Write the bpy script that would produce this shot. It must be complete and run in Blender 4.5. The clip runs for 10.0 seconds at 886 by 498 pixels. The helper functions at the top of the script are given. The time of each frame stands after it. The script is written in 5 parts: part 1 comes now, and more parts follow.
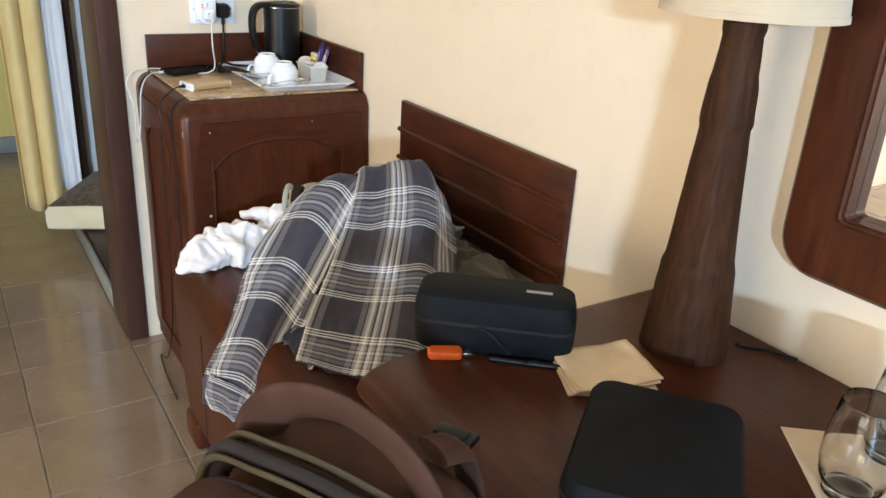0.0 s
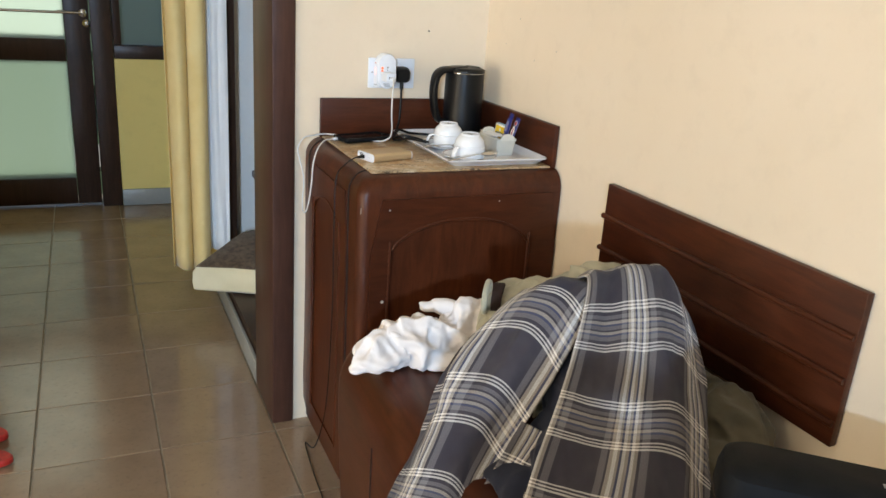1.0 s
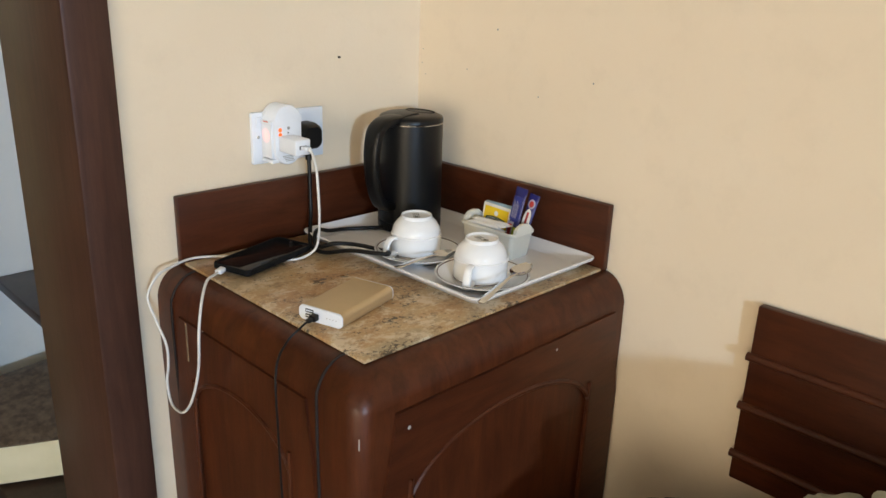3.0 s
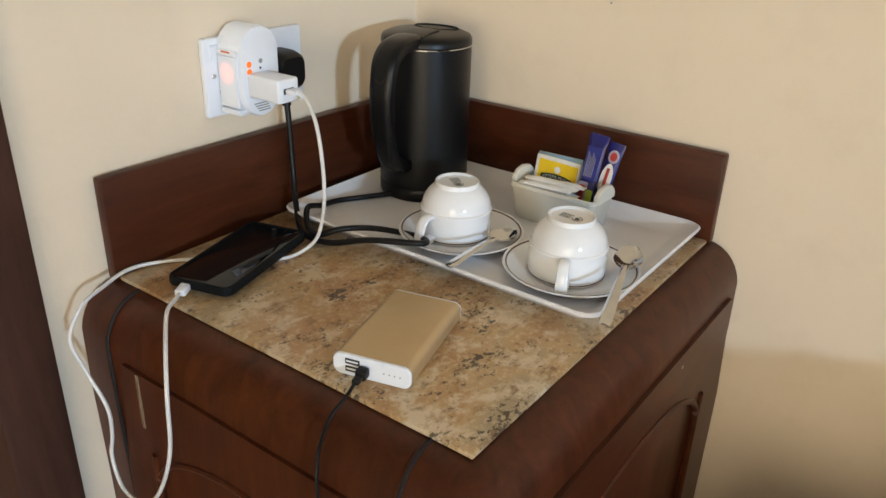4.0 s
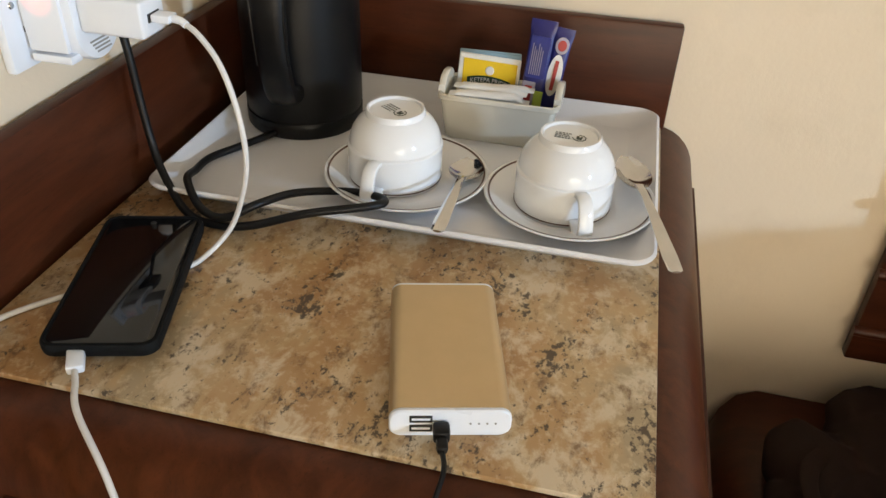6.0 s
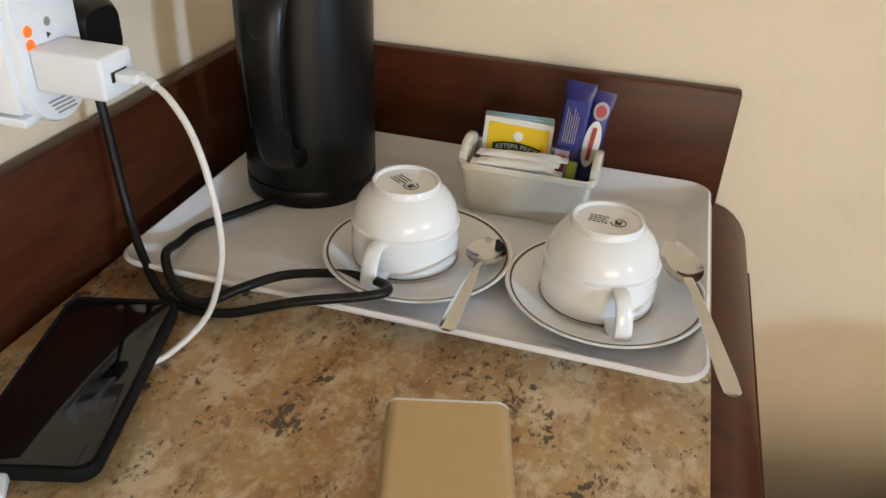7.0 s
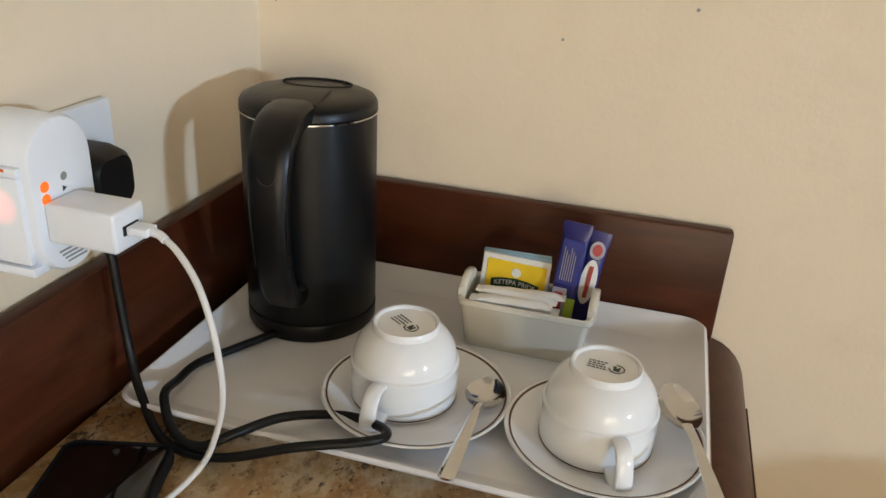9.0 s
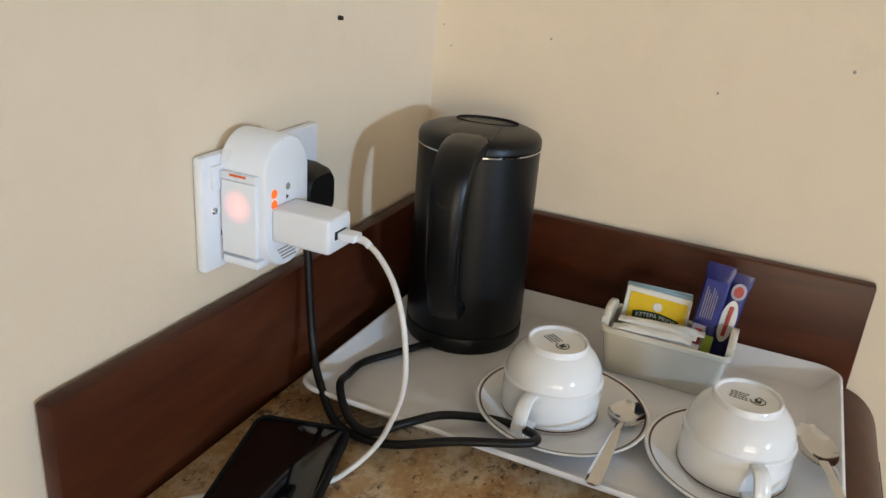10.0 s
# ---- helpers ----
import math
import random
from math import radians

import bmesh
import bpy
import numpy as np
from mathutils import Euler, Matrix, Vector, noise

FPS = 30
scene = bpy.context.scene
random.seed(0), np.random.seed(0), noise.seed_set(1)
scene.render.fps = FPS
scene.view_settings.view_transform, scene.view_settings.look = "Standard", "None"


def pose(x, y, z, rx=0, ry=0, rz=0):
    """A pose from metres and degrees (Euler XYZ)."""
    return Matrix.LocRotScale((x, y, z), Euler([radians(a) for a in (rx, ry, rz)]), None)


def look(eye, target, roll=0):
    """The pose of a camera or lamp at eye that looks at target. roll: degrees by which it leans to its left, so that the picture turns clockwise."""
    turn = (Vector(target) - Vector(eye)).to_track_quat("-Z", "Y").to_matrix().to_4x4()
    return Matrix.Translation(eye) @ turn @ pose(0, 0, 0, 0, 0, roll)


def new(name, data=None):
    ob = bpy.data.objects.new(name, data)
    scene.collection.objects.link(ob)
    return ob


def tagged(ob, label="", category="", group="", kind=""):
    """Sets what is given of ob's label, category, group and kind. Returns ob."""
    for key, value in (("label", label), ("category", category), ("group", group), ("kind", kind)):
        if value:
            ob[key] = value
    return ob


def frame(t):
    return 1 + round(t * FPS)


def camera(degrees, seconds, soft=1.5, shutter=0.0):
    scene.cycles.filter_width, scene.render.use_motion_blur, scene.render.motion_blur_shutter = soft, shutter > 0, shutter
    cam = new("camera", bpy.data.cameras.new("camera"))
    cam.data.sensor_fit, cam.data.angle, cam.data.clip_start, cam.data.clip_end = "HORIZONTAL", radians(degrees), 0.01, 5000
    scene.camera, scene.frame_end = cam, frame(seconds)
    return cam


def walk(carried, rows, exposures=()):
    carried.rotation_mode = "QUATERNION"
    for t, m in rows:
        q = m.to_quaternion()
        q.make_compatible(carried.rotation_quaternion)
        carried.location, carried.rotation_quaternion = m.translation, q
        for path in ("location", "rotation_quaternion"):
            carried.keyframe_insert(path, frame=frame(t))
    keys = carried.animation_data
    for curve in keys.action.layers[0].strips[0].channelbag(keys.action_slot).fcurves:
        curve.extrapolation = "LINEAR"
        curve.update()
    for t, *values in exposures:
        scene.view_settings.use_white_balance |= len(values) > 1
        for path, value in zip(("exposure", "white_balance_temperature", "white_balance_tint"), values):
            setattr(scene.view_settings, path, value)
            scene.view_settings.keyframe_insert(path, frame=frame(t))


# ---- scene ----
cam = camera(59.0, 10.0)
PATH = [
    (0, (-1.092, -2.617, 1.416), (-0.072, -1.074, 0.656), 3.5),
    (0.3, (-1.141, -2.560, 1.392), (-0.204, -0.932, 0.704), 4.0),
    (0.5, (-1.138, -2.472, 1.405), (-0.259, -0.807, 0.729), 3.4),
    (0.8, (-1.135, -2.326, 1.387), (-0.304, -0.620, 0.751), 4.4),
    (1, (-1.143, -2.236, 1.392), (-0.341, -0.52, 0.75), 4.1),
    (1.2, (-1.163, -2.120, 1.371), (-0.350, -0.404, 0.738), 4.1),
    (1.5, (-1.21, -1.952, 1.39), (-0.315, -0.277, 0.763), 2.6),
    (1.8, (-1.232, -1.778, 1.400), (-0.208, -0.170, 0.795), 1.8),
    (2, (-1.228, -1.703, 1.4), (-0.138, -0.134, 0.807), 1.2),
    (2.2, (-1.200, -1.565, 1.392), (-0.044, -0.044, 0.802), 1.1),
    (2.5, (-1.136, -1.393, 1.4), (0.098, 0.071, 0.823), 1.4),
    (2.7, (-1.102, -1.291, 1.398), (0.174, 0.127, 0.799), 1.8),
    (3.8, (-0.977, -0.791, 1.352), (0.492, 0.294, 0.537), 1.9),
    (4, (-0.918, -0.721, 1.338), (0.548, 0.333, 0.478), 2.0),
    (4.3, (-0.842, -0.637, 1.334), (0.638, 0.312, 0.381), 2.7),
    (4.5, (-0.817, -0.597, 1.32), (0.693, 0.284, 0.35), 2.6),
    (4.7, (-0.804, -0.553, 1.323), (0.736, 0.204, 0.294), 2.9),
    (5, (-0.814, -0.478, 1.325), (0.777, 0.113, 0.265), 2.0),
    (5.5, (-0.837, -0.415, 1.311), (0.78, -0.038, 0.196), 2.1),
    (5.7, (-0.835, -0.412, 1.31), (0.779, -0.078, 0.177), 2.4),
    (6.8, (-0.739, -0.396, 1.284), (0.882, 0.013, 0.187), 3.1),
    (7, (-0.719, -0.401, 1.286), (0.925, 0.044, 0.237), 2.7),
    (7.5, (-0.673, -0.409, 1.29), (1.032, 0.059, 0.357), 2.2),
    (8, (-0.667, -0.404, 1.308), (1.079, 0.011, 0.426), 2.5),
    (8.5, (-0.691, -0.401, 1.31), (1.077, -0.008, 0.462), 2.9),
    (9, (-0.712, -0.393, 1.319), (1.045, 0.081, 0.489), 3.3),
    (9.5, (-0.737, -0.379, 1.325), (0.976, 0.278, 0.529), 3.9),
    (10, (-0.79, -0.37, 1.328), (0.912, 0.364, 0.578), 4.6),
]
walk(cam, [(t, look(eye, target, roll)) for t, eye, target, roll in PATH],
     exposures=[(0.0, 0.33, 6200, 10), (0.5, 0.20, 6300, 10), (1.0, 0.12, 6450, 10), (1.5, 0.10, 6850, 10), (2.5, 0.00, 6650, 10), (4.0, -0.14, 6550, 10), (5.0, -0.07, 6400, 10), (5.5, 0.03, 6450, 10),
               (7.5, -0.17, 6650, 10), (8.5, -0.27, 6750, 10), (9.5, -0.28, 6400, 10), (10.0, -0.28, 6300, 10)])

# ---------------- world, sun, lamps ----------------
world = bpy.data.worlds.new("world")
scene.world = world
world.use_nodes = True
wn = world.node_tree
sky = wn.nodes.new("ShaderNodeTexSky")
sky.sky_type, sky.sun_disc = 'NISHITA', False
sky.sun_elevation, sky.sun_rotation = radians(42), radians(85)
wn.links.new(sky.outputs[0], wn.nodes["Background"].inputs[0])
wn.nodes["Background"].inputs[1].default_value = 0.12

sun_data = bpy.data.lights.new("sun", 'SUN')
sun_data.energy, sun_data.angle, sun_data.color = 3.0, radians(0.5), (1.0, 0.95, 0.87)
sun = new("sun", sun_data)
sun.matrix_world = look((14, 6, 13), (-0.5, 4.5, 0))


def area_lamp(name, eye, target, w, h, watts, colour):
    d = bpy.data.lights.new(name, 'AREA')
    d.shape, d.size, d.size_y, d.energy, d.color = 'RECTANGLE', w, h, watts, colour
    ob = new(name, d)
    ob.matrix_world = look(eye, target)
    return ob


# cool skylight through the balcony window behind the camera, a warm fill added from the unseen west side for bounced
# room light, and the glazed entrance
area_lamp("window_daylight", (-3.90, -7.16, 2.03), (-0.3, -0.2, 1.12), 0.46, 0.18, 310, (0.50, 0.72, 1.0))
area_lamp("west_window_daylight", (-5.97, -3.2, 1.16), (0.0, -1.6, 1.0), 2.6, 1.8, 115, (1.0, 0.85, 0.62))
area_lamp("door_daylight", (-1.51, 2.765, 1.47), (-1.51, 0.0, 1.47), 0.54, 1.00, 3.0, (1.0, 1.0, 0.84))
area_lamp("door_daylight", (-1.51, 2.765, 0.50), (-1.51, 0.0, 0.50), 0.54, 0.64, 0.75, (0.90, 1.0, 0.74))

# ---------------- materials ----------------
def mat(name, rough=0.5, metal=0.0, base=(0.5, 0.5, 0.5)):
    m = bpy.data.materials.new(name)
    m.use_nodes = True
    b = m.node_tree.nodes["Principled BSDF"]
    b.inputs["Base Color"].default_value = (*base, 1)
    b.inputs["Roughness"].default_value = rough
    b.inputs["Metallic"].default_value = metal
    return m, m.node_tree, b


def node(nt, kind, **kw):
    n = nt.nodes.new(kind)
    for k, v in kw.items():
        n.inputs[k].default_value = v
    return n


def coords(nt, scale=(1, 1, 1), kind="Object", rot=(0, 0, 0)):
    tc = nt.nodes.new("ShaderNodeTexCoord")
    mp = nt.nodes.new("ShaderNodeMapping")
    mp.inputs["Scale"].default_value = scale
    mp.inputs["Rotation"].default_value = rot
    nt.links.new(tc.outputs[kind], mp.inputs[0])
    return mp.outputs[0]


def noise_tex(nt, vec, scale, detail=4, rough=0.55, dist=0.0):
    n = nt.nodes.new("ShaderNodeTexNoise")
    n.inputs["Scale"].default_value = scale
    n.inputs["Detail"].default_value = detail
    n.inputs["Roughness"].default_value = rough
    n.inputs["Distortion"].default_value = dist
    nt.links.new(vec, n.inputs["Vector"])
    return n.outputs["Fac"]


def ramp(nt, fac, stops, interp='LINEAR'):
    r = nt.nodes.new("ShaderNodeValToRGB")
    e = r.color_ramp.elements
    while len(e) < len(stops):
        e.new(0.5)
    for el, (p, c) in zip(e, stops):
        el.position, el.color = p, (*c, 1)
    r.color_ramp.interpolation = interp
    nt.links.new(fac, r.inputs[0])
    return r.outputs[0]


def mix(nt, a, b, fac, kind='MIX'):
    m = nt.nodes.new("ShaderNodeMix")
    m.data_type, m.blend_type = 'RGBA', kind
    if isinstance(fac, float):
        m.inputs[0].default_value = fac
    else:
        nt.links.new(fac, m.inputs[0])
    for s, v in ((6, a), (7, b)):
        if isinstance(v, tuple):
            m.inputs[s].default_value = (*v, 1)
        else:
            nt.links.new(v, m.inputs[s])
    return m.outputs[2]


def bump(nt, b, height, strength, dist=0.002):
    bp = nt.nodes.new("ShaderNodeBump")
    bp.inputs["Strength"].default_value = strength
    bp.inputs["Distance"].default_value = dist
    nt.links.new(height, bp.inputs["Height"])
    nt.links.new(bp.outputs[0], b.inputs["Normal"])


def rough_from(nt, b, fac, lo, hi):
    r = nt.nodes.new("ShaderNodeMapRange")
    r.inputs["To Min"].default_value, r.inputs["To Max"].default_value = lo, hi
    nt.links.new(fac, r.inputs[0])
    nt.links.new(r.outputs[0], b.inputs["Roughness"])


def paint(name, a, b2, scale=1.6, rough=0.55, grain=0.25):
    m, nt, b = mat(name, rough)
    v = coords(nt)
    big = noise_tex(nt, v, scale, 5, 0.6)
    fine = noise_tex(nt, v, 190, 3, 0.6)
    mid = noise_tex(nt, v, 14, 4, 0.65)
    c = ramp(nt, big, [(0.3, a), (0.72, b2)])
    c = mix(nt, c, tuple(x * 0.93 for x in b2), ramp(nt, mid, [(0.52, (0, 0, 0)), (0.75, (0.5, 0.5, 0.5))]))
    nt.links.new(c, b.inputs["Base Color"])
    s = nt.nodes.new("ShaderNodeMath")
    s.operation = 'MULTIPLY_ADD'
    s.inputs[1].default_value = 2.5
    nt.links.new(mid, s.inputs[0])
    nt.links.new(fine, s.inputs[2])
    bump(nt, b, s.outputs[0], grain, 0.0012)
    return m


def wood(name, dark, light, grain=(9, 9, 1.2), rough=(0.28, 0.42), scale=6.0):
    m, nt, b = mat(name, 0.35)
    v = coords(nt, grain)
    n1 = noise_tex(nt, v, scale, 6, 0.6, 0.6)
    n2 = noise_tex(nt, coords(nt, (1, 1, 1)), 3.0, 4, 0.6)
    n3 = noise_tex(nt, coords(nt, tuple(g * 9 for g in grain)), scale, 3, 0.6)
    c = ramp(nt, n1, [(0.3, dark), (0.7, light)])
    c = mix(nt, c, tuple(x * 0.55 for x in dark), ramp(nt, n2, [(0.45, (0, 0, 0)), (0.8, (0.65, 0.65, 0.65))]))
    c = mix(nt, c, tuple(x * 0.5 for x in dark), ramp(nt, n3, [(0.58, (0, 0, 0)), (0.72, (0.45, 0.45, 0.45))]))
    nt.links.new(c, b.inputs["Base Color"])
    rough_from(nt, b, n2, *rough)
    b.inputs["Coat Weight"].default_value = 0.0
    b.inputs["Specular IOR Level"].default_value = 0.24
    b.inputs["Coat Roughness"].default_value = 0.25
    bump(nt, b, n3, 0.12, 0.0008)
    return m


def cloth(name, a, b2, scale=900, rough=0.9, bigscale=9, sheen=0.2, spec=0.25):
    m, nt, b = mat(name, rough)
    v = coords(nt)
    n1 = noise_tex(nt, v, bigscale, 4)
    n2 = noise_tex(nt, v, scale, 2)
    nt.links.new(ramp(nt, n1, [(0.32, a), (0.7, b2)]), b.inputs["Base Color"])
    b.inputs["Sheen Weight"].default_value = sheen
    b.inputs["Specular IOR Level"].default_value = spec
    bump(nt, b, n2, 0.4, 0.0008)
    return m


def plain(name, base, rough=0.4, metal=0.0, wear=0.12, scale=60, grain=0.05):
    m, nt, b = mat(name, rough, metal, base)
    v = coords(nt)
    n = noise_tex(nt, v, scale, 4)
    nt.links.new(ramp(nt, n, [(0.3, tuple(x * (1 - wear) for x in base)), (0.7, base)]), b.inputs["Base Color"])
    rough_from(nt, b, noise_tex(nt, v, scale * 0.4, 3), rough * 0.85, min(1, rough * 1.2))
    if grain:
        bump(nt, b, noise_tex(nt, v, scale * 12, 2), grain, 0.0005)
    return m


M_WALL = paint("cream_wall_paint", (0.825, 0.70, 0.535), (0.78, 0.65, 0.480), grain=0.22)
M_WHITE = paint("white_wall_paint", (0.80, 0.79, 0.76), (0.74, 0.74, 0.71))
M_YELLOW = paint("yellow_wall_paint", (0.82, 0.63, 0.20), (0.76, 0.58, 0.18))
M_CEIL = paint("ceiling_paint", (0.74, 0.71, 0.65), (0.70, 0.67, 0.61), grain=0.1)
M_WOOD = wood("mahogany_upright", (0.046, 0.0120, 0.0050), (0.094, 0.0260, 0.0094))
M_WOODH = wood("mahogany_lengthwise", (0.044, 0.0116, 0.0051), (0.088, 0.0242, 0.0094), (9, 1.2, 9))
M_WOODX = wood("mahogany_crosswise", (0.044, 0.0116, 0.0051), (0.088, 0.0242, 0.0094), (1.2, 9, 9))
M_POST = wood("weathered_post_wood", (0.052, 0.023, 0.016), (0.082, 0.038, 0.026), (14, 14, 1), (0.35, 0.5))
M_DARK = wood("dark_stained_wood", (0.030, 0.016, 0.011), (0.055, 0.028, 0.018), (10, 10, 1.2))
M_CARVED = wood("carved_dark_wood", (0.026, 0.0100, 0.0042), (0.066, 0.0255, 0.0100), (22, 22, 2.5), (0.5, 0.68))
M_CARVED.node_tree.nodes["Principled BSDF"].inputs["Specular IOR Level"].default_value = 0.12
M_SEAM = plain("dark_gap", (0.012, 0.006, 0.004), 0.8)
# pale tone of the varnish chips and of the cabinet corner's painted highlight
M_CHIP_GLINT = plain("chipped_varnish_and_glint", (0.45, 0.40, 0.36), 0.7)


def granite_material():
    m, nt, b = mat("granite_laminate", 0.28)
    v = coords(nt)
    big = noise_tex(nt, coords(nt, (1, 1.8, 1), rot=(0, 0, 0.45)), 9, 4, 0.62, 0.4)
    pale = noise_tex(nt, coords(nt, (1, 1.4, 1), rot=(0, 0, -0.3)), 24, 6, 0.66, 0.25)
    mid = noise_tex(nt, coords(nt, (1, 1.6, 1), rot=(0, 0, 0.2)), 38, 6, 0.70, 0.2)
    fine = noise_tex(nt, v, 170, 4, 0.65, 0.2)
    speck = noise_tex(nt, coords(nt, (1, 1.35, 1), rot=(0, 0, 0.45)), 150, 4, 0.68, 0.3)
    clus = noise_tex(nt, coords(nt, (1, 1.5, 1), rot=(0, 0, 0.6)), 17, 5, 0.68, 0.3)
    c = ramp(nt, big, [(0.34, (0.36, 0.195, 0.080)), (0.45, (0.43, 0.255, 0.112)), (0.54, (0.47, 0.315, 0.155)), (0.66, (0.38, 0.285, 0.165))])
    c = mix(nt, c, (0.64, 0.53, 0.37), ramp(nt, pale, [(0.50, (0, 0, 0)), (0.60, (0.8, 0.8, 0.8))]))
    c = mix(nt, c, (0.175, 0.090, 0.035), ramp(nt, mid, [(0.34, (0.85, 0.85, 0.85)), (0.46, (0, 0, 0))]))
    c = mix(nt, c, (0.60, 0.46, 0.29), ramp(nt, fine, [(0.52, (0, 0, 0)), (0.64, (0.6, 0.6, 0.6))]))
    both = node(nt, "ShaderNodeMath")
    both.operation = 'MULTIPLY_ADD'
    nt.links.new(clus, both.inputs[0])
    both.inputs[1].default_value = 0.95
    nt.links.new(speck, both.inputs[2])
    c = mix(nt, c, (0.055, 0.036, 0.022), ramp(nt, both.outputs[0], [(0.785, (0.92, 0.92, 0.92)), (0.875, (0, 0, 0))]))
    nt.links.new(c, b.inputs["Base Color"])
    rough_from(nt, b, big, 0.24, 0.36)
    return m


M_GRANITE = granite_material()


def tile_material():
    m, nt, b = mat("ceramic_floor_tile", 0.3)
    v = coords(nt)
    info = nt.nodes.new("ShaderNodeObjectInfo")
    add = nt.nodes.new("ShaderNodeVectorMath")
    comb = nt.nodes.new("ShaderNodeCombineXYZ")
    mul = nt.nodes.new("ShaderNodeMath")
    mul.operation, mul.inputs[1].default_value = 'MULTIPLY', 37.0
    nt.links.new(info.outputs["Random"], mul.inputs[0])
    nt.links.new(mul.outputs[0], comb.inputs[0])
    nt.links.new(mul.outputs[0], comb.inputs[1])
    nt.links.new(v, add.inputs[0])
    nt.links.new(comb.outputs[0], add.inputs[1])
    n1 = noise_tex(nt, add.outputs[0], 5, 6, 0.65)
    n2 = noise_tex(nt, add.outputs[0], 60, 4, 0.6)
    c = ramp(nt, n1, [(0.3, (0.290, 0.200, 0.128)), (0.7, (0.375, 0.268, 0.175))])
    tone = ramp(nt, info.outputs["Random"], [(0.0, (0.90, 0.90, 0.90)), (1.0, (1.0, 1.0, 1.0))])
    c = mix(nt, c, tone, 1.0, 'MULTIPLY')
    c = mix(nt, c, (0.16, 0.11, 0.075), ramp(nt, n2, [(0.55, (0, 0, 0)), (0.8, (0.5, 0.5, 0.5))]))
    nt.links.new(c, b.inputs["Base Color"])
    rough_from(nt, b, n1, 0.11, 0.19)
    b.inputs["Specular IOR Level"].default_value = 0.95
    bump(nt, b, n1, 0.06, 0.003)
    return m


M_TILE = tile_material()
M_GROUT = plain("grout", (0.36, 0.31, 0.24), 0.85, wear=0.3, scale=20)
M_SKIRT = plain("grey_skirting_tile", (0.30, 0.30, 0.28), 0.35, scale=12)
M_PORC = plain("white_porcelain", (0.85, 0.86, 0.875), 0.10, wear=0.03, scale=30, grain=0)
M_BOXP = plain("cream_porcelain", (0.72, 0.69, 0.60), 0.16, wear=0.04, scale=30, grain=0)
M_LINE = plain("brown_rim_line", (0.09, 0.035, 0.025), 0.3)
M_STAMP = plain("dark_green_stamp", (0.035, 0.05, 0.04), 0.5)
M_TRAY = plain("white_melamine", (0.86, 0.855, 0.87), 0.30, wear=0.07, scale=14, grain=0.02)
M_STEEL = plain("steel", (0.62, 0.63, 0.64), 0.11, 1.0, scale=40, grain=0)
M_BLACK = plain("black_kettle_plastic", (0.0030, 0.0034, 0.0042), 0.36, wear=0.2, scale=30, grain=0.06)
M_BLACK.node_tree.nodes["Principled BSDF"].inputs["Specular IOR Level"].default_value = 0.30
M_BLACKG = plain("glossy_black_glass", (0.006, 0.006, 0.007), 0.05, wear=0.0, grain=0)
M_RUBBER = plain("black_cable_rubber", (0.006, 0.0055, 0.0055), 0.42, scale=80)
M_RUBBER.node_tree.nodes["Principled BSDF"].inputs["Specular IOR Level"].default_value = 0.28
M_SCRATCH = plain("bare_wood_scratch", (0.22, 0.15, 0.085), 0.7, wear=0.4, scale=60)
M_WPLAST = plain("white_plastic", (0.81, 0.845, 0.90), 0.28, wear=0.04, scale=40, grain=0.02)
M_WCABLE = plain("white_cable", (0.74, 0.73, 0.71), 0.42, wear=0.06, scale=90)
M_GOLD = plain("gold_anodised_aluminium", (0.60, 0.455, 0.265), 0.42, 0.6, wear=0.05, scale=50, grain=0.06)
M_SLOT = plain("port_slot", (0.02, 0.02, 0.02), 0.5)
M_ORANGE = plain("orange_plastic", (0.75, 0.13, 0.02), 0.35)
M_RED = plain("red_rubber", (0.55, 0.03, 0.02), 0.5, wear=0.3)
M_PAPER = plain("cream_paper", (0.82, 0.62, 0.39), 0.8, scale=25, grain=0.2)
M_WPAPER = plain("white_paper", (0.84, 0.82, 0.77), 0.6, scale=40)
M_TEA_Y = plain("yellow_sachet_print", (0.90, 0.60, 0.015), 0.4, scale=40)
M_TEA_B = plain("pale_blue_foil", (0.30, 0.46, 0.56), 0.35, scale=40)
M_GREEN = plain("dark_green_print", (0.012, 0.055, 0.022), 0.4)
M_LIME = plain("lime_print", (0.40, 0.52, 0.06), 0.4)
M_BLUE = plain("deep_blue_sachet_film", (0.020, 0.022, 0.17), 0.28, wear=0.3, scale=50)
M_REDP = plain("red_print", (0.45, 0.04, 0.035), 0.4)
M_CURTAIN = cloth("yellow_curtain_fabric", (0.84, 0.62, 0.26), (0.90, 0.70, 0.33), 700)
M_LINING = cloth("white_curtain_lining", (0.80, 0.81, 0.82), (0.85, 0.86, 0.87), 700)
M_CREAM = cloth("cream_cotton", (0.72, 0.63, 0.40), (0.80, 0.71, 0.48), 700)
M_PATT = cloth("brown_patterned_fabric", (0.07, 0.045, 0.028), (0.19, 0.13, 0.08), 500, 0.8, 45)
M_SHIRT = cloth("off_white_cotton_jersey", (0.80, 0.745, 0.72), (0.87, 0.825, 0.80), 900)
M_SAGE = cloth("grey_green_cotton", (0.34, 0.33, 0.245), (0.47, 0.455, 0.36), 900)
M_OLIVE = cloth("olive_cotton", (0.115, 0.10, 0.065), (0.17, 0.15, 0.10), 900)
M_NAVY = cloth("navy_cotton", (0.018, 0.020, 0.035), (0.03, 0.034, 0.055), 900, 0.9, 9, 0.05)
M_BLKC = cloth("black_nylon", (0.020, 0.012, 0.010), (0.030, 0.018, 0.014), 1200, 0.7, 9, 0.0, 0.08)
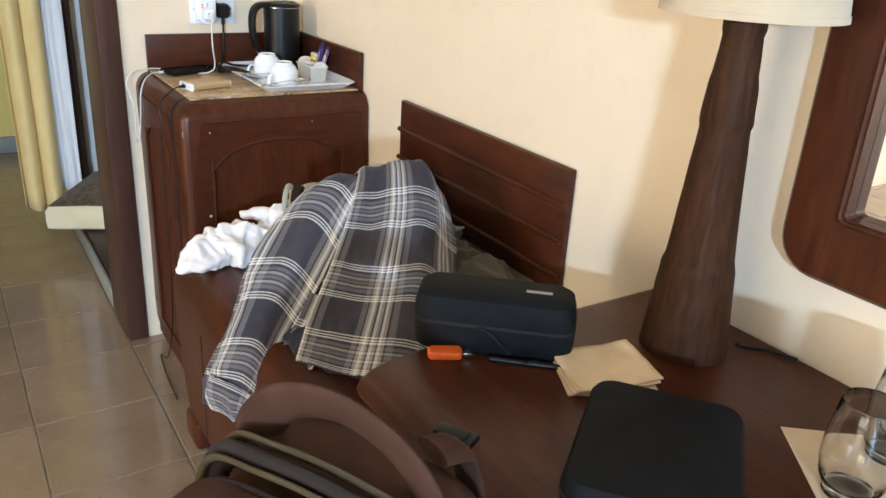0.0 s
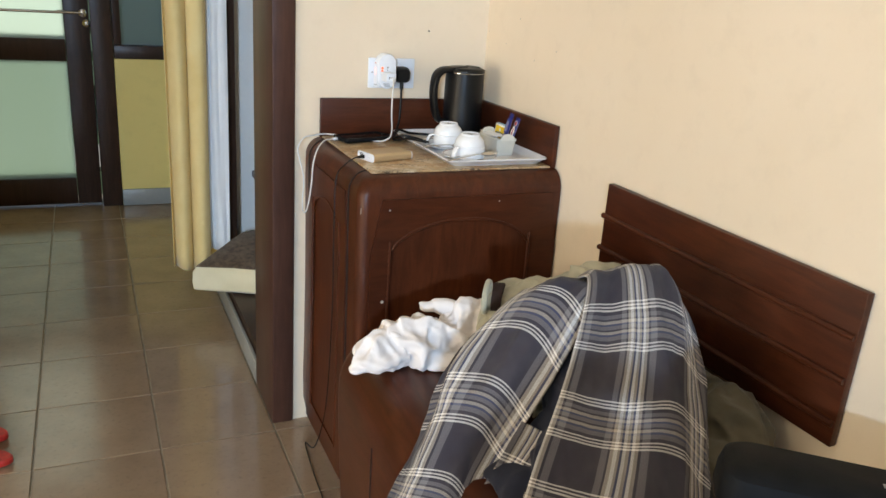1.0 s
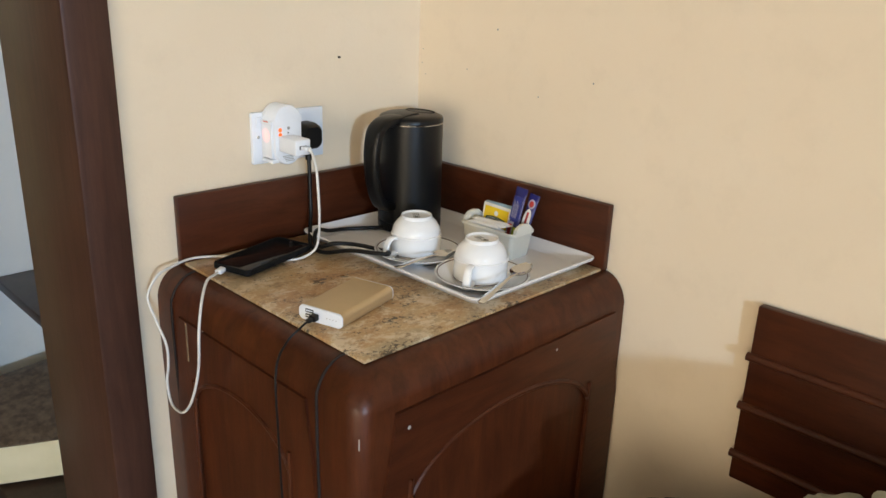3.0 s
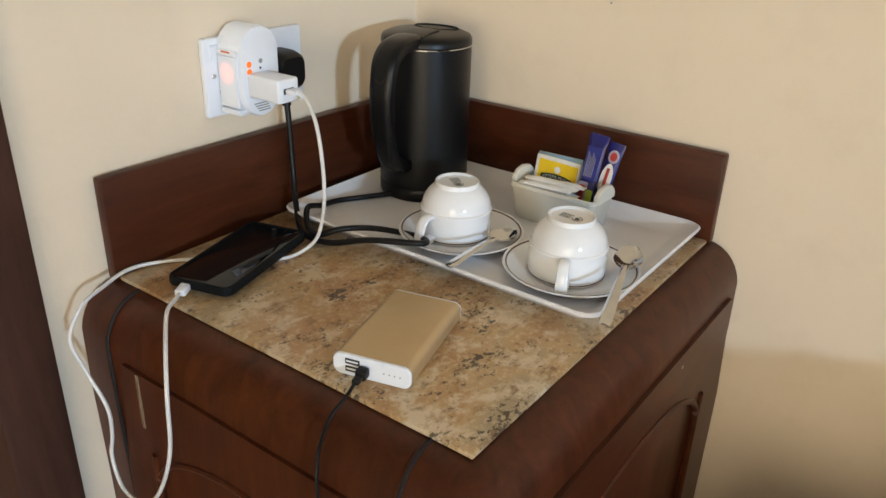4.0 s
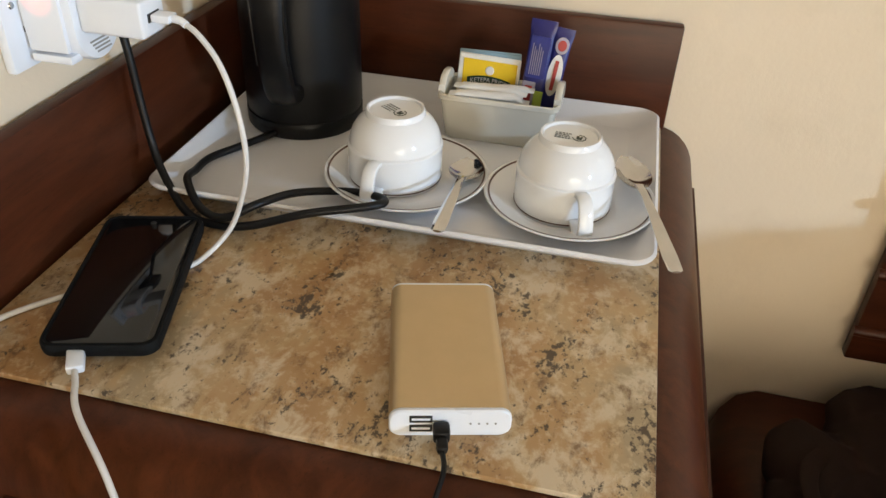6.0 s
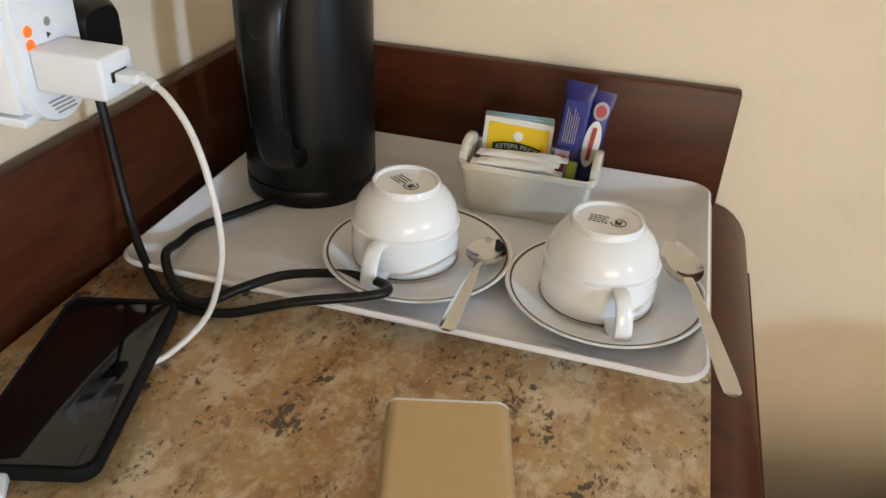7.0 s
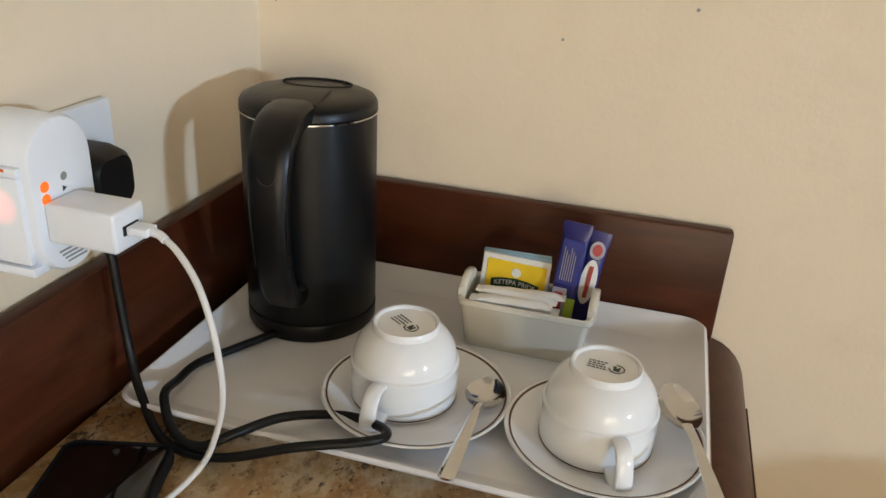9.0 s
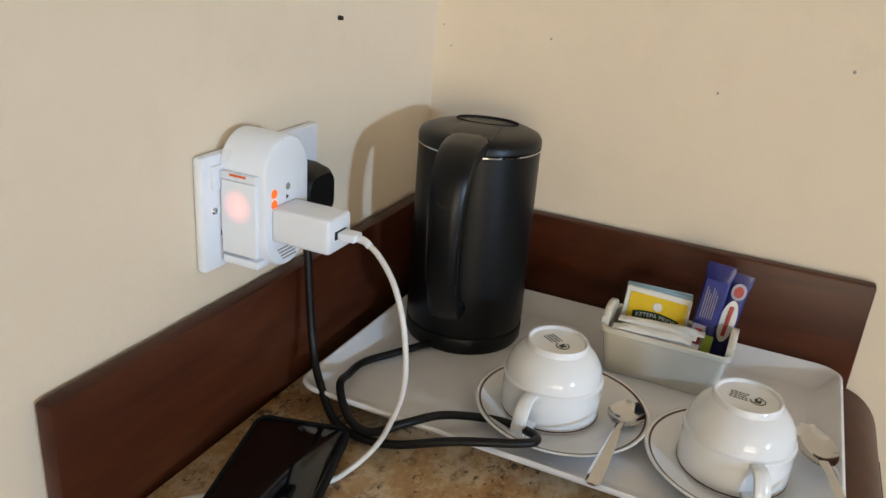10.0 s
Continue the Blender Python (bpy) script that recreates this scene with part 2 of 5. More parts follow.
M_CASE = cloth("black_hard_case_fabric", (0.006, 0.0065, 0.007), (0.011, 0.0115, 0.0125), 1600, 0.6, 20, 0.0, 0.09)
M_PACK = cloth("brown_nylon_weave", (0.054, 0.026, 0.018), (0.084, 0.042, 0.029), 1300, 0.7, 14, 0.0, 0.10)
M_PACKT = cloth("dark_brown_trim", (0.020, 0.012, 0.010), (0.030, 0.018, 0.015), 1300, 0.65, 9, 0.0, 0.1)
M_SHADE = cloth("cream_lampshade_linen", (0.52, 0.42, 0.29), (0.58, 0.47, 0.33), 600)


def plaid_material():
    m, nt, b = mat("plaid_flannel", 0.92)
    uvn = nt.nodes.new("ShaderNodeUVMap")
    sep = nt.nodes.new("ShaderNodeSeparateXYZ")
    nt.links.new(uvn.outputs[0], sep.inputs[0])
    navy, grey, white, tan, blue = (0.030, 0.026, 0.037), (0.172, 0.163, 0.170), (0.78, 0.75, 0.70), (0.42, 0.375, 0.315), (0.048, 0.062, 0.135)
    warp = [(0.0, navy), (0.38, grey), (0.45, navy), (0.475, tan), (0.515, white), (0.555, tan), (0.585, blue), (0.61, white), (0.65, tan), (0.685, blue), (0.71, white), (0.745, tan), (0.785, navy), (0.815, grey), (0.90, navy)]
    weft = [(0.0, navy), (0.42, white), (0.437, navy), (0.454, white), (0.471, navy), (0.488, white), (0.505, navy), (0.54, grey), (0.58, navy), (0.60, tan), (0.63, blue), (0.65, grey), (0.69, navy), (0.71, tan), (0.74, blue),
            (0.765, grey), (0.81, navy), (0.845, white), (0.862, navy), (0.879, white), (0.896, navy), (0.913, white), (0.93, navy)]
    cols = []
    for axis, period, stops in ((0, 0.132, warp), (1, 0.165, weft)):
        d = nt.nodes.new("ShaderNodeMath")
        d.operation, d.inputs[1].default_value = 'DIVIDE', period
        f = nt.nodes.new("ShaderNodeMath")
        f.operation = 'FRACT'
        nt.links.new(sep.outputs[axis], d.inputs[0])
        nt.links.new(d.outputs[0], f.inputs[0])
        cols.append(ramp(nt, f.outputs[0], stops, 'CONSTANT'))
    v = coords(nt, (1, 1, 1), "UV")
    n = noise_tex(nt, v, 900, 2)
    c = mix(nt, cols[0], cols[1], ramp(nt, n, [(0.40, (0.30, 0.30, 0.30)), (0.60, (0.70, 0.70, 0.70))]))
    c = mix(nt, c, (0.16, 0.14, 0.13), ramp(nt, noise_tex(nt, v, 14, 3), [(0.4, (0, 0, 0)), (0.8, (0.18, 0.18, 0.18))]))
    nt.links.new(c, b.inputs["Base Color"])
    b.inputs["Sheen Weight"].default_value = 0.1
    bump(nt, b, n, 0.4, 0.0008)
    return m


M_PLAID = plaid_material()


def glass_material(name, rough, tint=(1, 1, 1)):
    m, nt, b = mat(name, rough, 0.0, tint)
    b.inputs["Transmission Weight"].default_value = 1.0
    b.inputs["IOR"].default_value = 1.45
    return m


M_GLASS = glass_material("clear_glass", 0.0)
M_FROST = glass_material("frosted_glass", 0.55, (0.36, 0.43, 0.39))
M_MIRROR = plain("mirror_silver", (0.9, 0.9, 0.9), 0.01, 1.0, wear=0, grain=0)


def glow(name, colour, strength):
    m, nt, b = mat(name, 0.4, 0.0, colour)
    b.inputs["Emission Color"].default_value = (*colour, 1)
    b.inputs["Emission Strength"].default_value = strength
    return m


M_LED = glow("orange_indicator", (1.0, 0.15, 0.015), 0.75)


def cover_material():
    """Translucent white plastic with a neon lamp glowing behind it."""
    m, nt, b = mat("lit_white_cover", 0.3, 0.0, (0.81, 0.845, 0.90))
    tc = nt.nodes.new("ShaderNodeTexCoord")
    d = nt.nodes.new("ShaderNodeVectorMath")
    d.operation = 'DISTANCE'
    d.inputs[1].default_value = (-0.033, 0.003, -0.004)
    nt.links.new(tc.outputs["Object"], d.inputs[0])
    r = nt.nodes.new("ShaderNodeMapRange")
    r.interpolation_type = 'SMOOTHERSTEP'
    for k, v in (("From Min", 0.0), ("From Max", 0.016), ("To Min", 0.9), ("To Max", 0.0)):
        r.inputs[k].default_value = v
    nt.links.new(d.outputs["Value"], r.inputs[0])
    b.inputs["Emission Color"].default_value = (1.0, 0.13, 0.08, 1)
    nt.links.new(r.outputs[0], b.inputs["Emission Strength"])
    return m


M_COVER = cover_material()


# ---------------- mesh helpers ----------------
def thing(name, loc, label, category, group="", kind=""):
    ob = new(name)
    ob.location = loc
    return tagged(ob, label, category, group, kind)


def part(name, bm, material, parent=None, label="", smooth=True, thick=0.0):
    root = parent
    while root is not None and root.parent is not None:
        root = root.parent
    off = root.location.copy() if root is not None and root.type == 'EMPTY' else Vector((0, 0, 0))
    bmesh.ops.translate(bm, verts=bm.verts, vec=-off)
    bmesh.ops.recalc_face_normals(bm, faces=bm.faces)
    me = bpy.data.meshes.new(name)
    bm.to_mesh(me)
    bm.free()
    if smooth:
        me.shade_smooth()
        me.set_sharp_from_angle(angle=radians(38))
    me.materials.append(material)
    ob = new(name, me)
    if parent is not None:
        ob.parent = parent
    if label:
        ob["label"] = label
    if thick:
        s = ob.modifiers.new("thickness", 'SOLIDIFY')
        s.thickness = thick
        s.offset = -1
    return ob


def single(name, bm, material, label, category, group="", kind="", smooth=True, thick=0.0):
    return tagged(part(name, bm, material, None, "", smooth, thick), label, category, group, kind)


def box(x0, x1, y0, y1, z0, z1, bev=0.0, seg=2):
    bm = bmesh.new()
    bmesh.ops.create_cube(bm, size=1, matrix=Matrix.LocRotScale(((x0 + x1) / 2, (y0 + y1) / 2, (z0 + z1) / 2), None, (abs(x1 - x0), abs(y1 - y0), abs(z1 - z0))))
    if bev:
        bmesh.ops.bevel(bm, geom=list(bm.edges), offset=bev, segments=seg, affect='EDGES', profile=0.5)
    return bm


def merge(*bms):
    out = bms[0]
    for b in bms[1:]:
        me = bpy.data.meshes.new("tmp")
        b.to_mesh(me)
        b.free()
        out.from_mesh(me)
        bpy.data.meshes.remove(me)
    return out


def moved(bm, m):
    bmesh.ops.transform(bm, matrix=m, verts=bm.verts)
    return bm


def loft(loops, cap0=True, cap1=True, closed=True):
    bm = bmesh.new()
    rows = [[bm.verts.new(p) for p in loop] for loop in loops]
    n = len(rows[0])
    for a, b in zip(rows, rows[1:]):
        for i in range(n if closed else n - 1):
            j = (i + 1) % n
            bm.faces.new((a[i], a[j], b[j], b[i]))
    if cap0:
        bm.faces.new(rows[0][::-1])
    if cap1:
        bm.faces.new(rows[-1])
    return bm


def rrect(cx, cy, w, h, r, z, n=6):
    pts = []
    for sx, sy, a0 in ((1, 1, 0), (-1, 1, 90), (-1, -1, 180), (1, -1, 270)):
        for k in range(n + 1):
            a = radians(a0 + 90 * k / n)
            pts.append((cx + sx * (w / 2 - r) + r * math.cos(a), cy + sy * (h / 2 - r) + r * math.sin(a), z))
    return pts


def lathe(profile, c, n=48, cap0=True, cap1=True):
    return loft([[(c[0] + r * math.cos(2 * math.pi * i / n), c[1] + r * math.sin(2 * math.pi * i / n), c[2] + z) for i in range(n)] for r, z in profile], cap0, cap1)


def smooth_path(pts, per=8):
    p = [Vector(q) for q in pts]
    p = [p[0] * 2 - p[1]] + p + [p[-1] * 2 - p[-2]]
    out = []
    for i in range(1, len(p) - 2):
        for k in range(per):
            t = k / per
            a, b, c, d = p[i - 1], p[i], p[i + 1], p[i + 2]
            out.append(0.5 * (2 * b + (c - a) * t + (2 * a - 5 * b + 4 * c - d) * t * t + (3 * b - a - 3 * c + d) * t ** 3))
    return out + [p[-2]]


def tube(pts, r, n=10, per=8, flat=1.0):
    path = smooth_path(pts, per) if per > 1 else [Vector(q) for q in pts]
    up = Vector((0.13, 0.21, 1)).normalized()
    loops = []
    for i, q in enumerate(path):
        d = (path[min(i + 1, len(path) - 1)] - path[max(i - 1, 0)]).normalized()
        s = d.cross(up)
        if s.length < 1e-4:
            s = Vector((1, 0, 0))
        s.normalize()
        up = s.cross(d).normalized()
        loops.append([q + s * r * math.cos(2 * math.pi * k / n) + up * r * flat * math.sin(2 * math.pi * k / n) for k in range(n)])
    return loft(loops)


def ridged(p, s):
    return 1 - abs(noise.noise(Vector(p) * s)) * 2


def sheet(ctrl, nu, nv, w, h, crease=0.010, seed=0.0, u0=0.0, v0=0.0, scale=9.0):
    """A draped sheet of cloth w by h metres, smooth through a small net of control points, with creases."""
    rows = [smooth_path(r, 12) for r in ctrl]
    bm = bmesh.new()
    uv = bm.loops.layers.uv.new("UVMap")
    grid = []
    for j in range(nv + 1):
        line = []
        for i in range(nu + 1):
            f = i / nu * (len(rows[0]) - 1)
            k = min(int(f), len(rows[0]) - 2)
            col = [r[k].lerp(r[k + 1], f - k) for r in rows]
            g = j / nv * (len(col) - 1)
            m = min(int(g), len(col) - 2)
            t = g - m
            a, b, c, d = col[max(m - 1, 0)], col[m], col[m + 1], col[min(m + 2, len(col) - 1)]
            line.append(0.5 * (2 * b + (c - a) * t + (2 * a - 5 * b + 4 * c - d) * t * t + (3 * b - a - 3 * c + d) * t ** 3))
        grid.append(line)
    verts = []
    for j in range(nv + 1):
        vr = []
        for i in range(nu + 1):
            q = grid[j][i]
            du = grid[j][min(i + 1, nu)] - grid[j][max(i - 1, 0)]
            dv = grid[min(j + 1, nv)][i] - grid[max(j - 1, 0)][i]
            nrm = dv.cross(du)
            nrm = nrm.normalized() if nrm.length > 1e-9 else Vector((0, 0, 1))
            s = Vector((i / nu * w * 1.0, j / nv * h * 0.45, seed))
            d = crease * (ridged(s, scale) - 0.5) + crease * 0.5 * noise.noise(s * scale * 2.7) + crease * 0.15 * noise.noise(s * scale * 8)
            vr.append(bm.verts.new(q + nrm * d))
        verts.append(vr)
    for j in range(nv):
        for i in range(nu):
            f = bm.faces.new((verts[j][i], verts[j][i + 1], verts[j + 1][i + 1], verts[j + 1][i]))
            for lp, (a, b) in zip(f.loops, ((i, j), (i + 1, j), (i + 1, j + 1), (i, j + 1))):
                lp[uv].uv = (u0 + a / nu * w, v0 + b / nv * h)
    return bm


def bundle(lobes, floor_z, seed, voxel=0.0045, amp=0.30, scale=14.0):
    """A crumpled heap of cloth: several soft lobes with creased skins, which a remesh then grows together."""
    bm = bmesh.new()
    for k, (c, r, turn) in enumerate(lobes):
        R = Matrix.Rotation(radians(turn), 3, 'Z')
        tmp = bmesh.new()
        bmesh.ops.create_uvsphere(tmp, u_segments=64, v_segments=40, radius=1)
        for v in tmp.verts:
            d = v.co.normalized()
            q = Vector((d.x * r[0], d.y * r[1], d.z * r[2])) + Vector((seed + k, 2.0 * k, 0))
            warp = Vector((noise.noise(q * 16), noise.noise(q * 16 + Vector((5, 0, 0))), noise.noise(q * 16 + Vector((0, 5, 0))))) * 0.014
            w2 = Vector((q.x * 0.55, q.y * 1.35, q.z * 0.9)) + warp * 1.6
            w3 = Vector((q.x * 1.3 + q.y * 0.5, q.y * 0.5 - q.x * 0.4, q.z)) + warp * 1.2
            g = ridged(w2, scale * 0.9) * 0.54 + ridged(w3 + Vector((2, 1, 0)), scale * 1.7) * 0.34 + ridged(w2 * 1.2, scale * 3.4) * 0.11
            f = 1 + amp * (g - 0.55)
            p = R @ Vector((d.x * r[0] * f, d.y * r[1] * f, d.z * r[2] * f))
            z = c[2] + p.z
            v.co = Vector((c[0] + p.x, c[1] + p.y, max(floor_z + 0.001 + 0.0001 * k, z)))
        me = bpy.data.meshes.new("tmp")
        tmp.to_mesh(me)
        tmp.free()
        bm.from_mesh(me)
        bpy.data.meshes.remove(me)
    return bm


def grown(ob, voxel=0.0036):
    r = ob.modifiers.new("grow_together", 'REMESH')
    r.mode, r.voxel_size, r.use_smooth_shade = 'VOXEL', voxel, True
    m = ob.modifiers.new("soften", 'SMOOTH')
    m.factor, m.iterations = 0.5, 1
    return ob


# ---------------- the large structure ----------------
S = "structure"
single("wall_east", box(0, 0.15, -7.35, 2.95, 0, 2.6), M_WALL, "cream painted plaster wall", "wall", kind=S, smooth=False)
single("wall_north", box(-0.600, 0, 0, 0.10, 0, 2.6), M_WALL, "cream painted plaster wall with a socket", "wall", kind=S, smooth=False)
# the west wall's opening is added to let the warm fill in
single("wall_west", merge(box(-6.15, -6.0, -7.35, -4.60, 0, 2.6), box(-6.15, -6.0, -1.80, 0.10, 0, 2.6), box(-6.15, -6.0, -4.60, -1.80, 0, 0.12), box(-6.15, -6.0, -4.60, -1.80, 2.20, 2.6)), M_WALL, "cream painted wall, opened wide for the added fill light", "wall", kind=S, smooth=False)
single("wall_north_west", box(-6.0, -2.0, 0, 0.10, 0, 2.6), M_WALL, "cream painted plaster wall", "wall", kind=S, smooth=False)
single("wall_south", merge(box(-6.0, -4.40, -7.35, -7.2, 0, 2.6), box(-3.40, 0, -7.35, -7.2, 0, 2.6),
                           box(-4.40, -3.40, -7.35, -7.2, 0, 0.78), box(-4.40, -3.40, -7.35, -7.2, 2.12, 2.6)),
       M_WALL, "cream painted wall with a window opening", "wall", kind=S, smooth=False)
single("wall_corridor_west", box(-2.1, -2.0, 0.10, 2.95, 0, 2.6), M_YELLOW, "yellow painted corridor wall", "wall", kind=S, smooth=False)
single("wall_corridor_east", box(-0.64, -0.54, 1.32, 2.66, 0, 2.6), M_YELLOW, "yellow painted corridor wall", "wall", kind=S, smooth=False)
single("wall_closet", box(-0.58, 0, 1.20, 1.315, 0, 2.6), M_WHITE, "white painted end wall of the closet", "wall", kind=S, smooth=False)
single("closet_back", box(-0.03, -0.004, 0.104, 1.196, 0, 2.6), M_WHITE, "white painted back wall of the closet", "wall", kind=S, smooth=False)
# entrance wall: a yellow part with a window above it, beside the door
single("wall_entrance", merge(box(-0.99, -0.644, 2.66, 2.80, 0, 0.86), box(-2.0, -0.644, 2.66, 2.80, 2.25, 2.6), box(-2.0, -1.97, 2.66, 2.80, 0, 2.25)),
       M_YELLOW, "yellow painted wall below a frosted window", "wall", kind=S, smooth=False)
single("ceiling", box(-6.15, 0.15, -7.35, 2.95, 2.6, 2.7), M_CEIL, "white painted plaster ceiling", "ceiling", kind=S, smooth=False)
single("baseboard", box(-0.99, -0.644, 2.640, 2.657, 0.002, 0.10, 0.003), M_SKIRT, "grey tiled skirting under the yellow wall", "baseboard", kind=S)
single("baseboard", box(-0.668, -0.655, 0.155, 1.30, 0.002, 0.085, 0.003), M_SKIRT, "grey tiled skirting along the closet plinth", "baseboard", kind=S)
single("path", box(-8, 8, 3.75, 4.55, -0.25, -0.02), plain("pale_concrete", (0.42, 0.40, 0.36), 0.9, wear=0.25, scale=4), "pale concrete path outside the door", "path", kind=S)
single("ground", box(-60, 60, 2.96, 80, -0.45, -0.05), plain("lawn_ground", (0.07, 0.12, 0.045), 0.9, wear=0.4, scale=3), "green lawn outside the door", "ground", kind=S)

# wooden post that ends the wall beside the closet
single("post", merge(box(-0.668, -0.601, -0.012, 0.262, 0, 2.6, 0.006)), M_POST, "brown wooden post closing the end of the wall", "post", kind=S)
single("closet_post", box(-0.615, -0.578, 1.12, 1.197, 0.0, 2.6, 0.004), M_DARK, "dark wooden post at the closet's end", "post", kind=S)
single("closet_plinth", box(-0.652, -0.034, 0.31, 1.115, 0.002, 0.115, 0.004), M_DARK, "dark low plinth of the closet", "plinth", kind=S)

# window behind the camera
win = thing("window_1", (-3.9, -7.28, 0.78), "white-framed window that lets the daylight in", "window", kind=S)
part("window_frame", merge(box(-4.40, -3.40, -7.31, -7.25, 0.78, 0.82), box(-4.40, -3.40, -7.31, -7.25, 2.08, 2.12), box(-4.40, -4.36, -7.31, -7.25, 0.82, 2.08),
                           box(-3.44, -3.40, -7.31, -7.25, 0.82, 2.08)), M_WHITE, win, smooth=False)
g = part("pane", box(-4.36, -3.44, -7.284, -7.279, 0.82, 2.08), M_GLASS, win, smooth=False)
g.visible_shadow = False

# unseen west window, added only as a place for the warm fill lamp
w3 = thing("window_3", (-6.08, -3.2, 0.12), "unseen white-framed window added to hold the warm fill light", "window", kind=S)
part("window_frame", merge(box(-6.11, -6.05, -4.60, -1.80, 0.12, 0.16), box(-6.11, -6.05, -4.60, -1.80, 2.16, 2.20), box(-6.11, -6.05, -4.60, -4.56, 0.16, 2.16), box(-6.11, -6.05, -1.84, -1.80, 0.16, 2.16)), M_WHITE, w3, smooth=False)
g = part("pane", box(-6.084, -6.079, -4.56, -1.84, 0.16, 2.16), M_GLASS, w3, smooth=False)
g.visible_shadow = False

# entrance door with frosted panes
door = thing("door_1", (-1.5, 2.73, 0), "dark wooden entrance door with frosted glass panes", "door", kind=S)
DY0, DY1 = 2.70, 2.745
part("stile", box(-1.233, -1.105, DY0, DY1, 0.012, 2.10, 0.004), M_DARK, door)
part("stile", box(-1.90, -1.79, DY0, DY1, 0.012, 2.10, 0.004), M_DARK, door)
for z0, z1 in ((0.012, 0.165), (0.835, 0.955), (1.98, 2.10)):
    part("rail", box(-1.788, -1.235, DY0 + 0.002, DY1 - 0.002, z0, z1, 0.004), M_DARK, door)
for z0, z1 in ((0.165, 0.835), (0.955, 1.98)):
    g = part("pane", box(-1.788, -1.235, 2.719, 2.726, z0, z1), M_FROST, door, "frosted glass pane", smooth=False)
    g.visible_shadow = False
part("door_handle", merge(tube([(-1.135, 2.690, 1.100), (-1.64, 2.662, 1.100), (-1.20, 2.655, 1.102), (-1.262, 2.658, 1.106)], 0.008),
                          moved(lathe([(0.022, 0), (0.022, 0.012), (0.012, 0.016)], (0, 0, 0), 20), pose(-1.135, 2.702, 1.100, 90))), M_STEEL, door, "chrome lever handle")
part("lock", moved(lathe([(0.023, 0), (0.022, 0.010), (0.014, 0.016)], (0, 0, 0), 20), pose(-1.118, 2.702, 1.045, 90)), M_STEEL, door, "round steel lock rose")
single("door_frame", merge(box(-1.100, -0.992, 2.655, 2.80, 0, 2.25, 0.004), box(-1.968, -1.905, 2.655, 2.80, 0, 2.25, 0.004), box(-1.903, -1.102, 2.655, 2.80, 2.105, 2.248, 0.004)),
       M_DARK, "dark wooden door frame", "door frame", kind=S)
w2 = thing("window_2", (-0.82, 2.73, 0.86), "frosted side window in a dark wooden frame", "window", kind=S)
part("window_frame", merge(box(-0.988, -0.646, 2.655, 2.80, 0.862, 0.935, 0.004), box(-0.988, -0.946, 2.665, 2.79, 0.937, 2.246, 0.003), box(-0.70, -0.646, 2.665, 2.79, 0.937, 2.246, 0.003)), M_DARK, w2)
g = part("pane", box(-0.945, -0.701, 2.722, 2.729, 0.937, 2.246), M_FROST, w2, "frosted glass pane", smooth=False)
g.visible_shadow = False

# hedge outside, seen as a green blur through the frosted panes
hb = bmesh.new()
rng = random.Random(4)
for k in range(5200):
    c = Vector((rng.uniform(-6, 4), rng.uniform(5.6, 6.8), rng.uniform(0.0, 4.3)))
    q = Matrix.Rotation(rng.uniform(0, 6.28), 3, Vector((rng.uniform(-1, 1), rng.uniform(-1, 1), rng.uniform(-1, 1))).normalized())
    vs = [hb.verts.new(c + q @ Vector(p)) for p in ((-0.05, 0, 0), (0, 0.11, 0.01), (0.05, 0, 0), (0, -0.11, 0.01))]
    hb.faces.new(vs)
single("hedge", hb, plain("hedge_leaf", (0.06, 0.12, 0.03), 0.6, wear=0.4), "green leafy hedge outside the entrance", "hedge", kind="stuff", smooth=False)

# ---------------- closet: shelf, cushion, curtain ----------------
single("closet_shelf", box(-0.50, -0.032, 0.110, 1.198, 0.520, 0.550, 0.004), M_DARK, "dark wooden shelf fixed in the closet", "shelf", kind=S)
cush = thing("folded_bedding", (-0.5, 0.95, 0.117), "cream folded bedding with a brown patterned top on the plinth", "bedding")
loops = []
P = [(-0.80, 0.91), (-0.12, 0.56), (-0.12, 1.10), (-0.57, 1.112)]


def outline(shrink, z, sag):
    c = Vector((-0.40, 0.94, 0))
    out = []
    for k in range(4):
        a, b = Vector((*P[k], 0)), Vector((*P[(k + 1) % 4], 0))
        for i in range(10):
            q = a.lerp(b, i / 10)
            q = q + (c - q).normalized() * (shrink + 0.004 * noise.noise(q * 14))
            d = max(0, -0.66 - q.x)
            out.append((q.x, q.y, z - sag * d * 0.3 + (0.22 * max(0, q.y - 0.86 + 0.5 * (q.x + 0.80)) if z > 0.18 else 0)))
    return out


part("cushion", loft([outline(0.022, 0.117, 0.0), outline(0.004, 0.128, 0.1), outline(0.0, 0.160, 0.15), outline(0.002, 0.195, 0.15), outline(0.018, 0.212, 0.15)]), M_CREAM, cush, "cream cotton side, slightly sagging")
part("cover", loft([outline(0.016, 0.2125, 0.15), outline(0.016, 0.2165, 0.15), outline(0.05, 0.2225, 0.12), outline(0.10, 0.2235, 0.1)]), M_PATT, cush, "brown patterned woven top")


